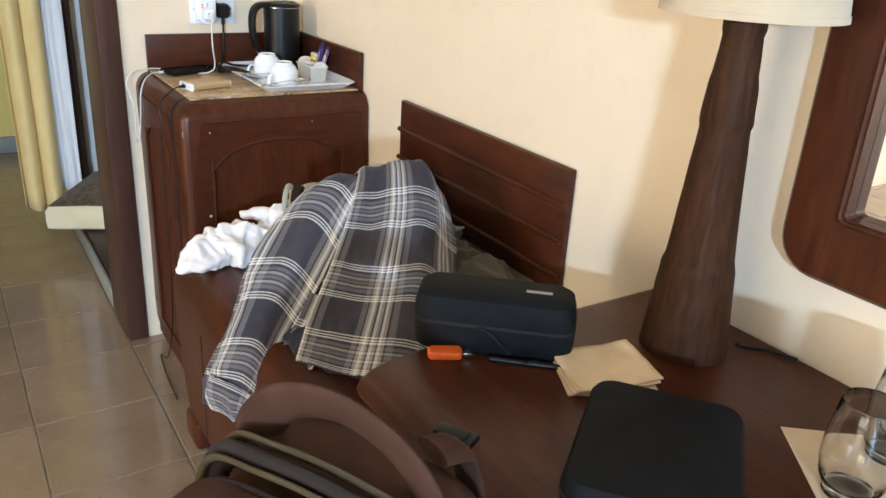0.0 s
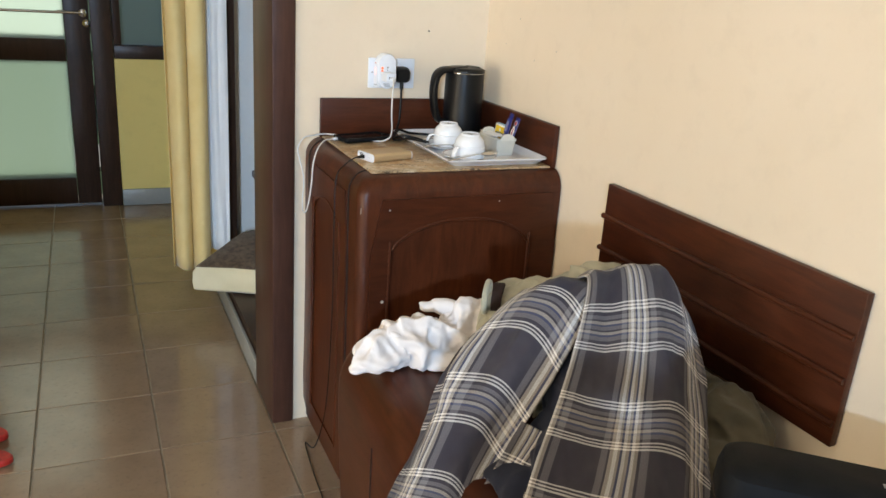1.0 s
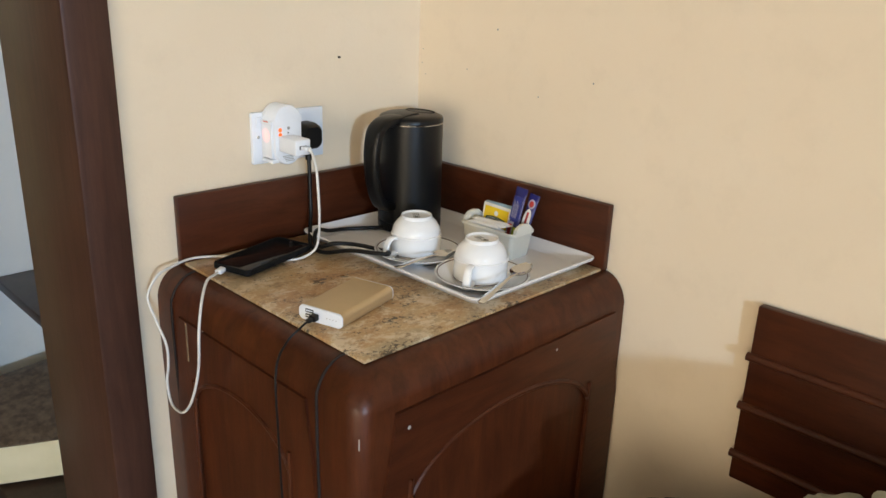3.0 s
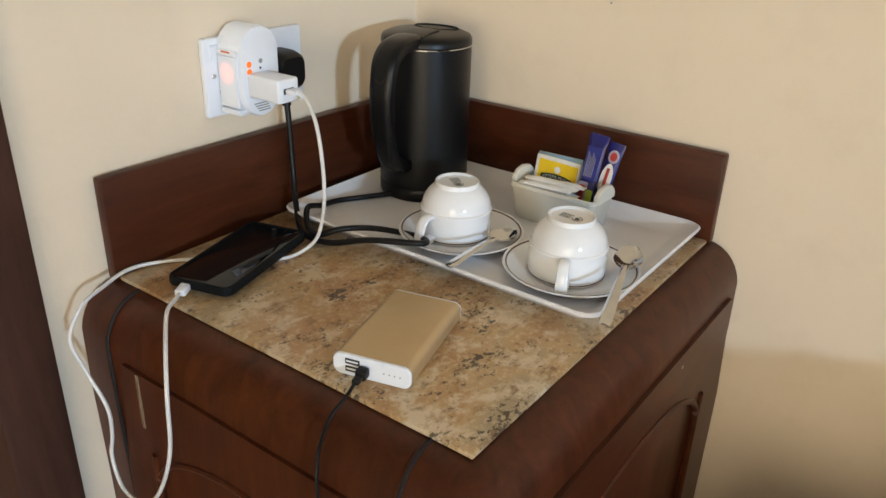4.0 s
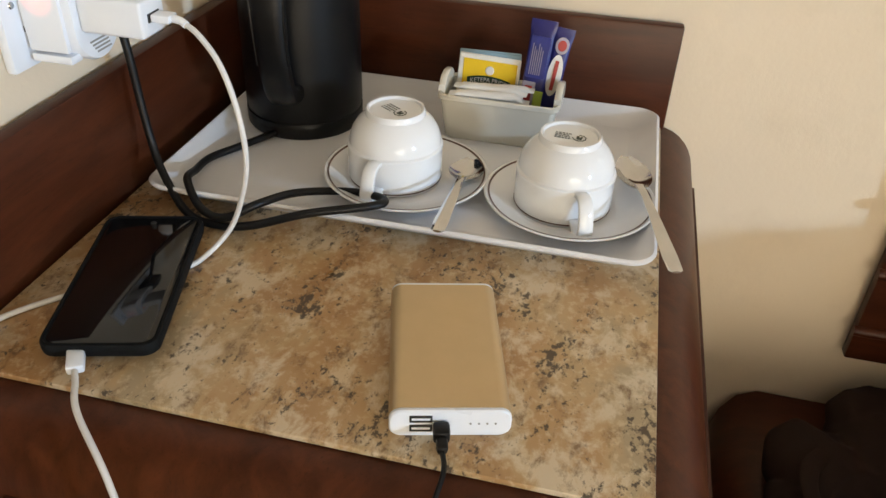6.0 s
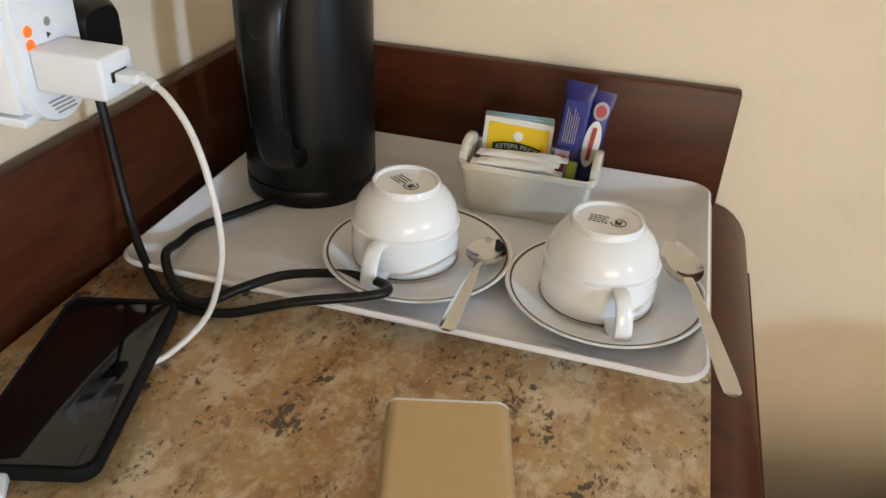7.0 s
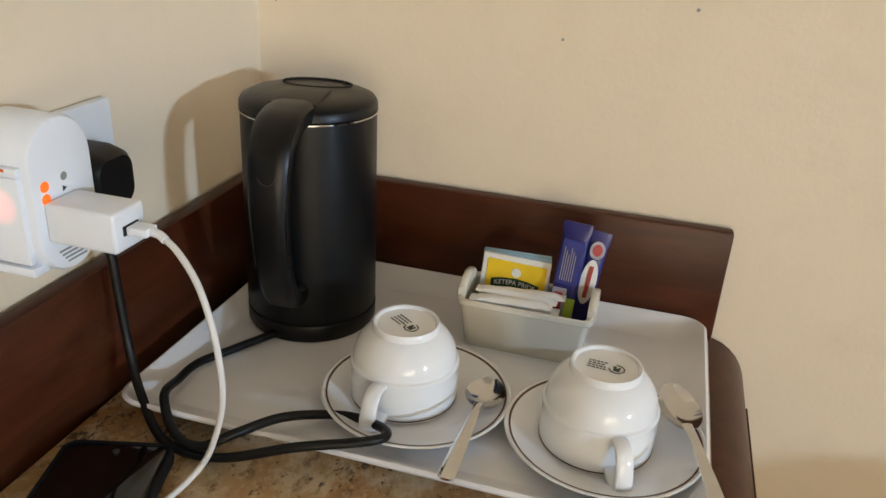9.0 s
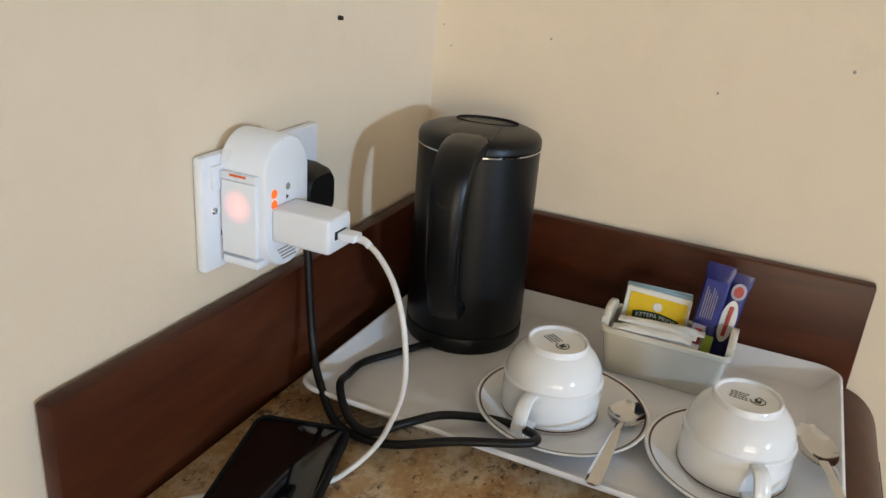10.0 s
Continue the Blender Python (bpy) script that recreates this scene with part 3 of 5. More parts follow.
def curtain(name, x0, x1, y, z0, material, label, folds, depth, seed, parent=None):
    bm = bmesh.new()
    n, m = 120, 36
    rows = []
    for j in range(m + 1):
        t = j / m
        row = []
        for i in range(n + 1):
            u = i / n
            x = x0 + (x1 - x0) * u
            ph = u * folds * 2 * math.pi + 0.9 * noise.noise(Vector((u * 3, t * 0.8, seed)))
            yy = y + depth * (0.55 + 0.45 * t) * math.sin(ph) + 0.012 * noise.noise(Vector((u * 6, t * 3, seed + 5)))
            x += 0.012 * math.cos(ph) + 0.02 * (1 - t) * (0.5 - u) * -1
            z = 2.45 + (z0 - 2.45) * t + (0.012 * math.sin(ph * 0.5 + 1) if j == m else 0)
            row.append(bm.verts.new((x, yy, z)))
        rows.append(row)
    for j in range(m):
        for i in range(n):
            bm.faces.new((rows[j][i], rows[j][i + 1], rows[j + 1][i + 1], rows[j + 1][i]))
    return part(name, bm, material, parent, label, thick=0.002)


cur = thing("curtain", (-0.78, 1.05, 0.14), "yellow curtain with a white lining hanging open at the closet", "curtain")
curtain("drape", -0.866, -0.698, 1.06, 0.165, M_CURTAIN, "yellow fabric", 2.3, 0.030, 1.0, cur)
curtain("lining", -0.715, -0.622, 1.085, 0.22, M_LINING, "white lining", 0.8, 0.014, 3.0, cur)
part("rod", tube([(-0.95, 1.06, 2.47), (-0.6, 1.06, 2.47)], 0.012, per=2), M_DARK, cur, "dark curtain rod")

# ---------------- refrigerator cabinet in the corner ----------------
cab = thing("cabinet", (-0.28, -0.26, 0), "dark mahogany cabinet with rounded edges and an arched front panel", "cabinet")
XL, YF = -0.568, -0.515


def cab_ring(inset, z, r=0.028):
    x0, y0 = XL + inset, YF + inset
    rr = r
    pts = [(-0.004, -0.004, z), (x0, -0.004, z)]
    for k in range(7):
        a = radians(180 + 90 * k / 6)
        pts.append((x0 + rr + rr * math.cos(a), y0 + rr + rr * math.sin(a), z))
    pts.append((-0.004, y0, z))
    return pts


prof = [(0.030, 0.0), (0.012, 0.03), (0.002, 0.08), (0.0, 0.16), (0.002, 0.30), (0.003, 0.50), (0.002, 0.70), (0.0, 0.83)]
for k in range(1, 9):
    a = radians(90 * k / 8)
    prof.append((0.046 * (1 - math.cos(a)), 0.885 + 0.055 * math.sin(a)))
part("body", loft([cab_ring(i, z) for i, z in prof]), M_WOOD, cab)
part("worktop", box(-0.524, -0.0185, -0.472, -0.0185, 0.9405, 0.9455, 0.0012), M_GRANITE, cab, "brown speckled granite-pattern top")
part("backboard", box(-0.528, -0.004, -0.0175, -0.003, 0.9405, 1.054, 0.0025), M_WOODX, cab, "dark wooden upstand")
part("backboard", box(-0.0175, -0.003, -0.475, -0.018, 0.9405, 1.054, 0.0025), M_WOODH, cab, "dark wooden upstand")


def arched_frame(u0, u1, z0, z1, a0, a1, zs, rise, d0, d1, axis):
    """A flat frame with an arched opening, d0 to d1 thick, in the plane across the given axis."""
    n = 20
    inner = [(a0, z0 + 0.07), (a0, zs)] + [((a0 + a1) / 2 - (a1 - a0) / 2 * math.cos(math.pi * k / n), zs + rise * math.sin(math.pi * k / n)) for k in range(1, n)] + [(a1, zs), (a1, z0 + 0.07)]
    outer = [(u0, z0), (u0, zs)] + [(u0 + (u1 - u0) * k / n, z1) for k in range(1, n)] + [(u1, zs), (u1, z0)]
    bm = bmesh.new()
    put = (lambda u, z, d: (u, d, z)) if axis == 'y' else (lambda u, z, d: (d, u, z))
    lay = [[bm.verts.new(put(u, z, d)) for u, z in pts] for pts, d in ((inner, d0), (inner, d1), (outer, d1), (outer, d0))]
    m = len(inner)
    for a, b in ((0, 1), (1, 2), (2, 3), (3, 0)):
        for i in range(m):
            j = (i + 1) % m
            bm.faces.new((lay[a][i], lay[a][j], lay[b][j], lay[b][i]))
    return bm


part("front_frame", arched_frame(-0.536, -0.006, 0.04, 0.886, -0.485, -0.090, 0.735, 0.092, -0.5190, -0.5045, 'y'), M_WOODX, cab, "raised frame round an arched panel")
part("side_frame", arched_frame(-0.430, -0.060, 0.05, 0.884, -0.375, -0.115, 0.745, 0.070, -0.5715, -0.557, 'x'), M_WOOD, cab, "raised frame of the side door")
part("scratch", box(-0.5728, -0.5705, -0.1058, -0.1015, 0.818, 0.882, 0.0004), M_SCRATCH, cab, "pale scratch in the varnish")


def arch_line(a0, a1, z0, zs, rise):
    n = 20
    return [(a0, z0), (a0, zs)] + [((a0 + a1) / 2 - (a1 - a0) / 2 * math.cos(math.pi * k / n), zs + rise * math.sin(math.pi * k / n)) for k in range(1, n)] + [(a1, zs), (a1, z0)]


part("bead", tube([(u, -0.5185, z) for u, z in arch_line(-0.485, -0.090, 0.11, 0.735, 0.092)], 0.0042, 8, 2), M_WOODX, cab, "rounded bead round the arched panel")
part("bead", tube([(-0.5715, u, z) for u, z in arch_line(-0.375, -0.115, 0.12, 0.745, 0.070)], 0.0036, 8, 2), M_WOOD, cab, "rounded bead round the arched panel")


def seam(y):
    pts = [(XL + i - 0.0012, y + 0.02 * max(0, z - 0.8), z) for i, z in prof[3:]]
    return tube(pts, 0.0022, 6, 2)


part("seam", seam(-0.435), M_SEAM, cab, "dark open joint")
part("seam", seam(-0.055), M_SEAM, cab, "dark open joint")
rng = random.Random(8)
for y, z, s in ((-0.5197, 0.62, 0.0045), (-0.5197, 0.86, 0.003), (-0.5197, 0.87, 0.0025)):
    x = {0.62: -0.50, 0.86: -0.49, 0.87: -0.19}[z]
    part("chip", moved(lathe([(s, 0), (s * 0.6, 0.0006)], (0, 0, 0), 7), pose(x, y, z, 90)), M_CHIP_GLINT, cab, "pale chip or painted glint on the varnish")
# thin pale strip that paints the highlight on the rounded corner
part("chip", box(-0.5605, -0.5590, -0.5068, -0.5056, 0.850, 0.866, 0.0004), M_CHIP_GLINT, cab, "pale chip or painted glint on the varnish")
part("chip", box(-0.5695, -0.5685, -0.152, -0.148, 0.85, 0.885, 0.0004), M_CHIP_GLINT, cab, "pale chip or painted glint on the varnish")

# ---------------- low bench beside the cabinet ----------------
bench = thing("luggage_bench", (-0.33, -1.02, 0), "dark mahogany luggage bench with a rounded front edge", "bench")
BT = 0.59


def bench_profile(y, k=0.0, drop=0.0):
    pts = [(-0.004 - k * 0.8, y, 0.09)]
    pts += [(-0.60 + k, y, 0.09), (-0.632 + k, y, 0.10), (-0.640 + k, y, 0.20), (-0.648 + k, y, 0.36), (-0.650 + k, y, 0.46)]
    for i in range(1, 8):
        a = radians(90 * i / 7)
        pts.append((-0.650 + k + 0.085 * (1 - math.cos(a)), y, 0.475 + (BT - drop - 0.475) * math.sin(a)))
    return pts + [(-0.06 - k * 0.8, y, BT - drop), (-0.004 - k * 0.8, y, BT - drop - k * 0.6)]


ends = ((0.0, 0.055, 0.055), (0.006, 0.034, 0.036), (0.018, 0.017, 0.019), (0.036, 0.005, 0.006), (0.060, 0.0, 0.0))
part("body", loft([bench_profile(-0.602 - e, k, d) for e, k, d in ends] + [bench_profile(-1.545 + e, k, d) for e, k, d in reversed(ends)]), M_WOODH, bench)
for y in (-0.68, -1.46):
    part("foot", box(-0.638, -0.55, y - 0.055, y + 0.055, 0, 0.0895, 0.012), M_WOOD, bench)
    part("foot", box(-0.10, -0.01, y - 0.055, y + 0.055, 0, 0.0895, 0.012), M_WOOD, bench)
for y, w in ((-0.90, 0.0022), (-1.20, 0.0022)):
    part("joint", box(-0.6515, -0.6495, y - w / 2, y + w / 2, 0.11, 0.46), M_SEAM, bench, "dark joint between boards")

# panel on the wall above the bench
pan = thing("wall_panel", (-0.01, -1.096, 0.68), "dark mahogany panel with raised ribs fixed to the wall", "panel")
part("board", box(-0.019, -0.002, -1.455, -0.738, 0.68, 0.966, 0.003), M_WOODH, pan)
for z in (0.886, 0.806, 0.724):
    part("rib", tube([(-0.020, -1.452, z), (-0.020, -1.1, z), (-0.020, -0.735, z)], 0.0065, 12, 2), M_WOODH, pan)

# ---------------- desk ----------------
desk = thing("desk", (-0.33, -2.4, 0), "dark mahogany desk with a thick rounded front edge", "desk")
DT = 0.81


def desk_profile(y, k=0.0):
    pts = [(-0.004, y, DT - 0.075 + k), (-0.53, y, DT - 0.075 + k)]
    for i in range(9):
        a = radians(-90 + 180 * i / 8)
        pts.append((-0.555 - (0.085 - k) * math.cos(a), y, DT - 0.0375 + (0.0375 - k) * math.sin(a)))
    return pts + [(-0.53, y, DT - k * 0.3), (-0.004, y, DT - k * 0.3)]


part("desktop", loft([desk_profile(-1.712, 0.012), desk_profile(-1.718, 0.003), desk_profile(-1.725), desk_profile(-3.20), desk_profile(-3.21, 0.006)]), M_WOODH, desk)
part("side_panel", box(-0.56, -0.01, -1.755, -1.725, 0, DT - 0.076, 0.004), M_WOOD, desk)
part("side_panel", box(-0.56, -0.01, -3.19, -3.16, 0, DT - 0.076, 0.004), M_WOOD, desk)
part("back_panel", box(-0.03, -0.01, -3.155, -1.76, 0.25, DT - 0.076, 0.003), M_WOODH, desk)
part("apron", box(-0.545, -0.525, -3.155, -1.76, 0.60, DT - 0.076, 0.003), M_WOODH, desk)

# mirror on the wall over the desk
mir = thing("mirror", (-0.02, -2.37, 0.98), "large wall mirror in a dark wooden frame with rounded corners", "mirror")
MO = [(-0.0, y, z) for y, z, _ in rrect(-2.376, 1.475, 0.850, 1.035, 0.06, 0)]
MI = [(-0.0, y, z) for y, z, _ in rrect(-2.376, 1.48, 0.66, 0.83, 0.008, 0)]
fr = [[(x, y, z) for _, y, z in ring] for ring, x in ((MO, -0.003), (MO, -0.030), (MI, -0.036), (MI, -0.012))]
fr[1] = [(-0.026, y, z) for _, y, z in MO]
MO2 = [(-0.034, y, z) for y, z, _ in rrect(-2.376, 1.475, 0.835, 1.020, 0.055, 0)]
part("mirror_frame", loft([fr[0], fr[1], MO2, fr[2], fr[3]], False, False), M_WOOD, mir)
MB = [(-0.038, y, z) for y, z, _ in rrect(-2.376, 1.48, 0.672, 0.842, 0.010, 0)]
part("bead", tube([*MB, MB[0]], 0.004, 8, 1), M_WOOD, mir)
part("glass", box(-0.0115, -0.006, -2.705, -2.035, 1.06, 1.90), M_MIRROR, mir, "mirror glass", smooth=False)

# table lamp
lamp = thing("table_lamp", (-0.140, -1.897, DT), "carved dark wooden table lamp with a cream shade", "lamp")


def lamp_body():
    loops, n = [], 64
    for j in range(60):
        t = j / 59
        z = t * 0.515
        r = 0.067 - 0.042 * t ** 0.85
        if t < 0.30:
            r += 0.0022 * (1 if t < 0.28 else (0.30 - t) / 0.02)
        if 0.70 < t < 0.84:
            r += 0.0018 * min(1, (t - 0.70) / 0.015, (0.84 - t) / 0.015)
        if 0.95 < t:
            r += 0.003
        ring = []
        for i in range(n):
            a = 2 * math.pi * i / n
            flat = 1 - 0.05 * abs(math.sin(4 * a + 0.3)) * (1 if 0.3 < t < 0.7 else 0.4)
            q = Vector((math.cos(a) * 2.2, math.sin(a) * 2.2, t * 7))
            bark = 0.0016 * ridged(q, 1.6) if t < 0.3 or t > 0.7 else 0.0007 * noise.noise(q * 1.7)
            rr = r * flat + bark * (0 if j == 0 else 1)
            ring.append((-0.140 + rr * math.cos(a), -1.897 + rr * math.sin(a), DT + 0.001 + z))
        loops.append(ring)
    return loft(loops)


part("stem", lamp_body(), M_CARVED, lamp, "tapered carved trunk")
for z, r in ((0.497, 0.0), ):
    part("neck", lathe([(0.014, 0.50), (0.014, 0.60)], (-0.140, -1.897, DT), 16), M_SEAM, lamp)
part("shade", lathe([(0.121, 0.521), (0.123, 0.521), (0.092, 0.816), (0.090, 0.816)], (-0.140, -1.903, DT), 64, False, False), M_SHADE, lamp, "cream linen shade")
part("shade_trim", lathe([(0.1215, 0.519), (0.1245, 0.519), (0.1238, 0.528), (0.1215, 0.528), (0.1215, 0.519)], (-0.140, -1.903, DT), 64, False, False), M_SHADE, lamp)
part("cord", tube([(-0.075, -1.95, DT + 0.012), (-0.055, -1.955, DT + 0.005), (-0.03, -1.975, DT + 0.004), (-0.012, -2.02, DT + 0.004)], 0.003), M_RUBBER, lamp, "black lamp cord")


# ---------------- things on the cabinet ----------------
CT = 0.9456

# tray with a flared rim
TX, TY, TW, TH = -0.167, -0.252, 0.296, 0.430
tray = thing("tray", (TX, TY, CT), "white melamine serving tray with a raised rim", "tray")
part("base", loft([rrect(TX, TY, TW - 0.050, TH - 0.050, 0.012, CT + 0.0005), rrect(TX, TY, TW - 0.0545, TH - 0.0545, 0.011, CT + 0.0058)]), M_TRAY, tray)
part("rim", loft([rrect(TX, TY, TW - 0.054, TH - 0.054, 0.011, CT + 0.0008), rrect(TX, TY, TW - 0.038, TH - 0.038, 0.015, CT + 0.003),
                  rrect(TX, TY, TW - 0.012, TH - 0.012, 0.020, CT + 0.0145), rrect(TX, TY, TW - 0.002, TH - 0.002, 0.021, CT + 0.0165), rrect(TX, TY, TW, TH, 0.021, CT + 0.0190),
                  rrect(TX, TY, TW - 0.005, TH - 0.005, 0.020, CT + 0.0205), rrect(TX, TY, TW - 0.012, TH - 0.012, 0.018, CT + 0.0188),
                  rrect(TX, TY, TW - 0.040, TH - 0.040, 0.014, CT + 0.0075), rrect(TX, TY, TW - 0.056, TH - 0.056, 0.011, CT + 0.0059)], False, False), M_TRAY, tray)
TT = CT + 0.0060

# kettle
KX, KY = -0.118, -0.109
kettle = thing("kettle", (KX, KY, TT), "black electric kettle with a steel ring under the lid", "kettle")
part("base", lathe([(0.0570, 0), (0.0586, 0.003), (0.0587, 0.0160), (0.0584, 0.0164)], (KX, KY, TT), 64), M_BLACK, kettle)
part("body", lathe([(0.0575, 0.0165), (0.0585, 0.022), (0.0582, 0.06), (0.0577, 0.12), (0.0575, 0.185), (0.0573, 0.1950)], (KX, KY, TT), 64), M_BLACK, kettle)
part("ring", lathe([(0.0573, 0.1952), (0.0583, 0.1954), (0.0583, 0.1967), (0.0573, 0.1969)], (KX, KY, TT), 64), M_STEEL, kettle, "thin steel ring")
part("lid", lathe([(0.0573, 0.1972), (0.0580, 0.1982), (0.0576, 0.2035), (0.0555, 0.2068), (0.0505, 0.2088), (0.048, 0.2100), (0.030, 0.2112), (0.0, 0.2115)], (KX, KY, TT), 64, True, False), M_BLACK, kettle, "black plastic lid")
hang = radians(189)
hc, hs = math.cos(hang), math.sin(hang)


def kp(r, s, z):
    return (KX + hc * r - hs * s, KY + hs * r + hc * s, TT + z)


def strap(path, w, th, w1=None):
    """A flat, rounded bar along points (r, z) in the plane of the handle."""
    p = smooth_path([(r, 0, z) for r, z in path], 8)
    loops = []
    for i, q in enumerate(p):
        d = (p[min(i + 1, len(p) - 1)] - p[max(i - 1, 0)]).normalized()
        nrm = Vector((-d.z, 0, d.x))
        ring = []
        for k in range(14):
            a = 2 * math.pi * k / 14
            c, s = math.cos(a), math.sin(a)
            f = i / (len(p) - 1)
            u = (w + ((w1 or w) - w) * min(1, f * 1.6)) * math.copysign(abs(c) ** 0.6, c)
            o = nrm * th * math.copysign(abs(s) ** 0.6, s)
            ring.append(kp(q.x + o.x, u, q.z + o.z))
        loops.append(ring)
    return loft(loops)


part("handle", strap([(0.036, 0.2035), (0.060, 0.2040), (0.082, 0.2005), (0.098, 0.188), (0.105, 0.165), (0.106, 0.135), (0.101, 0.095), (0.089, 0.066), (0.072, 0.053), (0.050, 0.050)], 0.0205, 0.0090, 0.0135), M_BLACK, kettle, "curved black handle")
part("lid_bridge", strap([(0.046, 0.2090), (0.034, 0.2108), (0.020, 0.2118), (0.004, 0.2118)], 0.0200, 0.0026), M_BLACK, kettle)
ring = [kp(0.1105 - 0.34 * dz, 0.0075 * math.cos(a), 0.176 + dz) for a, dz in [(2 * math.pi * k / 28, 0.0105 * math.sin(2 * math.pi * k / 28)) for k in range(28)]]
part("button", tube([*ring, ring[0]], 0.0009, 6, 1), M_SEAM, kettle, "oval outline of the lid release button")
for sv in (1, -1):
    part("handle_edge", tube([kp(r + 0.006, sv * w, z) for r, w, z in ((0.098, 0.0150, 0.180), (0.104, 0.0142, 0.160), (0.105, 0.0136, 0.130), (0.100, 0.0134, 0.095))], 0.0012, 6, 6), M_BLACK, kettle)
part("spout", loft([[kp(-0.050, -0.012, 0.196), kp(-0.050, 0.012, 0.196), kp(-0.0545, 0.0, 0.160)], [kp(-0.066, -0.009, 0.203), kp(-0.066, 0.009, 0.203), kp(-0.056, 0.0, 0.160)]]), M_BLACK, kettle)
lidp = [kp(0.016 * math.cos(a) - 0.026, 0.030 * math.sin(a), 0.2112) for a in [2 * math.pi * k / 24 for k in range(24)]]
part("lid_recess", tube([*lidp, lidp[0]], 0.0011, 6, 1), M_SEAM, kettle)

# cups turned over on saucers, with spoons
def saucer(c, z):
    s = thing("saucer", (c[0], c[1], z), "white porcelain saucer with a thin brown rim line on the tray", "saucer", "saucers on the tray")
    part("dish", lathe([(0.040, 0.0), (0.044, 0.0005), (0.058, 0.006), (0.0725, 0.0125), (0.0738, 0.0138), (0.0725, 0.0145), (0.057, 0.0085), (0.044, 0.0036), (0.040, 0.0030), (0.0, 0.0030)], (c[0], c[1], z), 72, True, False), M_PORC, s)
    part("rim_line", lathe([(0.0690, 0.01285), (0.0690, 0.01345), (0.0705, 0.01410), (0.0705, 0.01350)], (c[0], c[1], z), 72, False, False), M_LINE, s, "thin brown line")
    return s


def cup(c, z, ang):
    s = thing("cup", (c[0], c[1], z), "white porcelain cup turned upside down on its saucer", "cup", "cups on the tray")
    prof = [(0.0385, 0.0), (0.0415, 0.0), (0.0418, 0.003), (0.0419, 0.0200), (0.0417, 0.0300), (0.0424, 0.0316), (0.0423, 0.0334), (0.0405, 0.0348), (0.0399, 0.0400), (0.0380, 0.0465), (0.0335, 0.0535), (0.0280, 0.0588), (0.0262, 0.0600),
            (0.0258, 0.0645), (0.0250, 0.0655), (0.0234, 0.0652), (0.0224, 0.0630), (0.0, 0.0627)]
    part("bowl", lathe(prof, (c[0], c[1], z), 72, False, False), M_PORC, s)
    part("rim_line", lathe([(0.04165, 0.0012), (0.04200, 0.0014), (0.04200, 0.0024), (0.04165, 0.0026)], (c[0], c[1], z), 72, False, False), M_LINE, s, "thin brown line")
    ca, sa = math.cos(radians(ang)), math.sin(radians(ang))
    pts = smooth_path([(0.040, 0, 0.0305), (0.0475, 0, 0.0318), (0.0540, 0, 0.0290), (0.0585, 0, 0.0215), (0.0612, 0, 0.0110), (0.0605, 0, 0.0035), (0.0550, 0, 0.0010), (0.0480, 0, 0.0028), (0.041, 0, 0.0060)], 7)
    loops = []
    for i, q in enumerate(pts):
        d = (pts[min(i + 1, len(pts) - 1)] - pts[max(i - 1, 0)]).normalized()
        nrm = Vector((-d.z, 0, d.x))
        ring = []
        for k in range(12):
            a = 2 * math.pi * k / 12
            co, si = math.cos(a), math.sin(a)
            u = (0.0056 + 0.0016 * i / len(pts)) * math.copysign(abs(co) ** 0.6, co)
            o = nrm * 0.0030 * math.copysign(abs(si) ** 0.7, si)
            r = q.x + o.x
            ring.append((c[0] + ca * r - sa * u, c[1] + sa * r + ca * u, z + q.z + o.z))
        loops.append(ring)
    part("handle", loft(loops), M_PORC, s)
    st = []
    rs = random.Random(int(ang))
    put = Matrix.Translation((c[0], c[1], z + 0.0629)) @ Matrix.Rotation(radians(ang + 62), 4, 'Z')
    for k in range(4):
        x = -0.013
        while x < -0.001:
            w = rs.uniform(0.0012, 0.0028)
            st.append(moved(box(x, x + w, 0.0035 - 0.0030 * k, 0.0045 - 0.0030 * k, 0, 0.0003), put))
            x += w + 0.0008
    for k in range(7):
        a = radians(-150 + 38 * k)
        st.append(moved(box(-0.0022, 0.0022, -0.0004, 0.0004, 0, 0.0003), put @ Matrix.Translation((0.0075 + 0.0052 * math.cos(a), -0.001 + 0.0052 * math.sin(a), 0)) @ Matrix.Rotation(a + 1.57, 4, 'Z')))
    for x, y, w, h in ((0.0075, -0.002, 0.0045, 0.0035), (0.0060, 0.0008, 0.0022, 0.0028), (0.0092, 0.0006, 0.0016, 0.0020)):
        st.append(moved(box(x - w / 2, x + w / 2, y - h / 2, y + h / 2, 0, 0.0003), put))
    part("maker_stamp", merge(*st), M_STAMP, s, "small dark printed stamp", smooth=False)
    return s


S1, S2 = (-0.222, -0.246), (-0.224, -0.392)
saucer(S1, TT)
saucer(S2, TT)
cup((S1[0] + 0.005, S1[1] + 0.012), TT + 0.0038, 173)
cup((S2[0] + 0.002, S2[1] + 0.006), TT + 0.0038, 203)


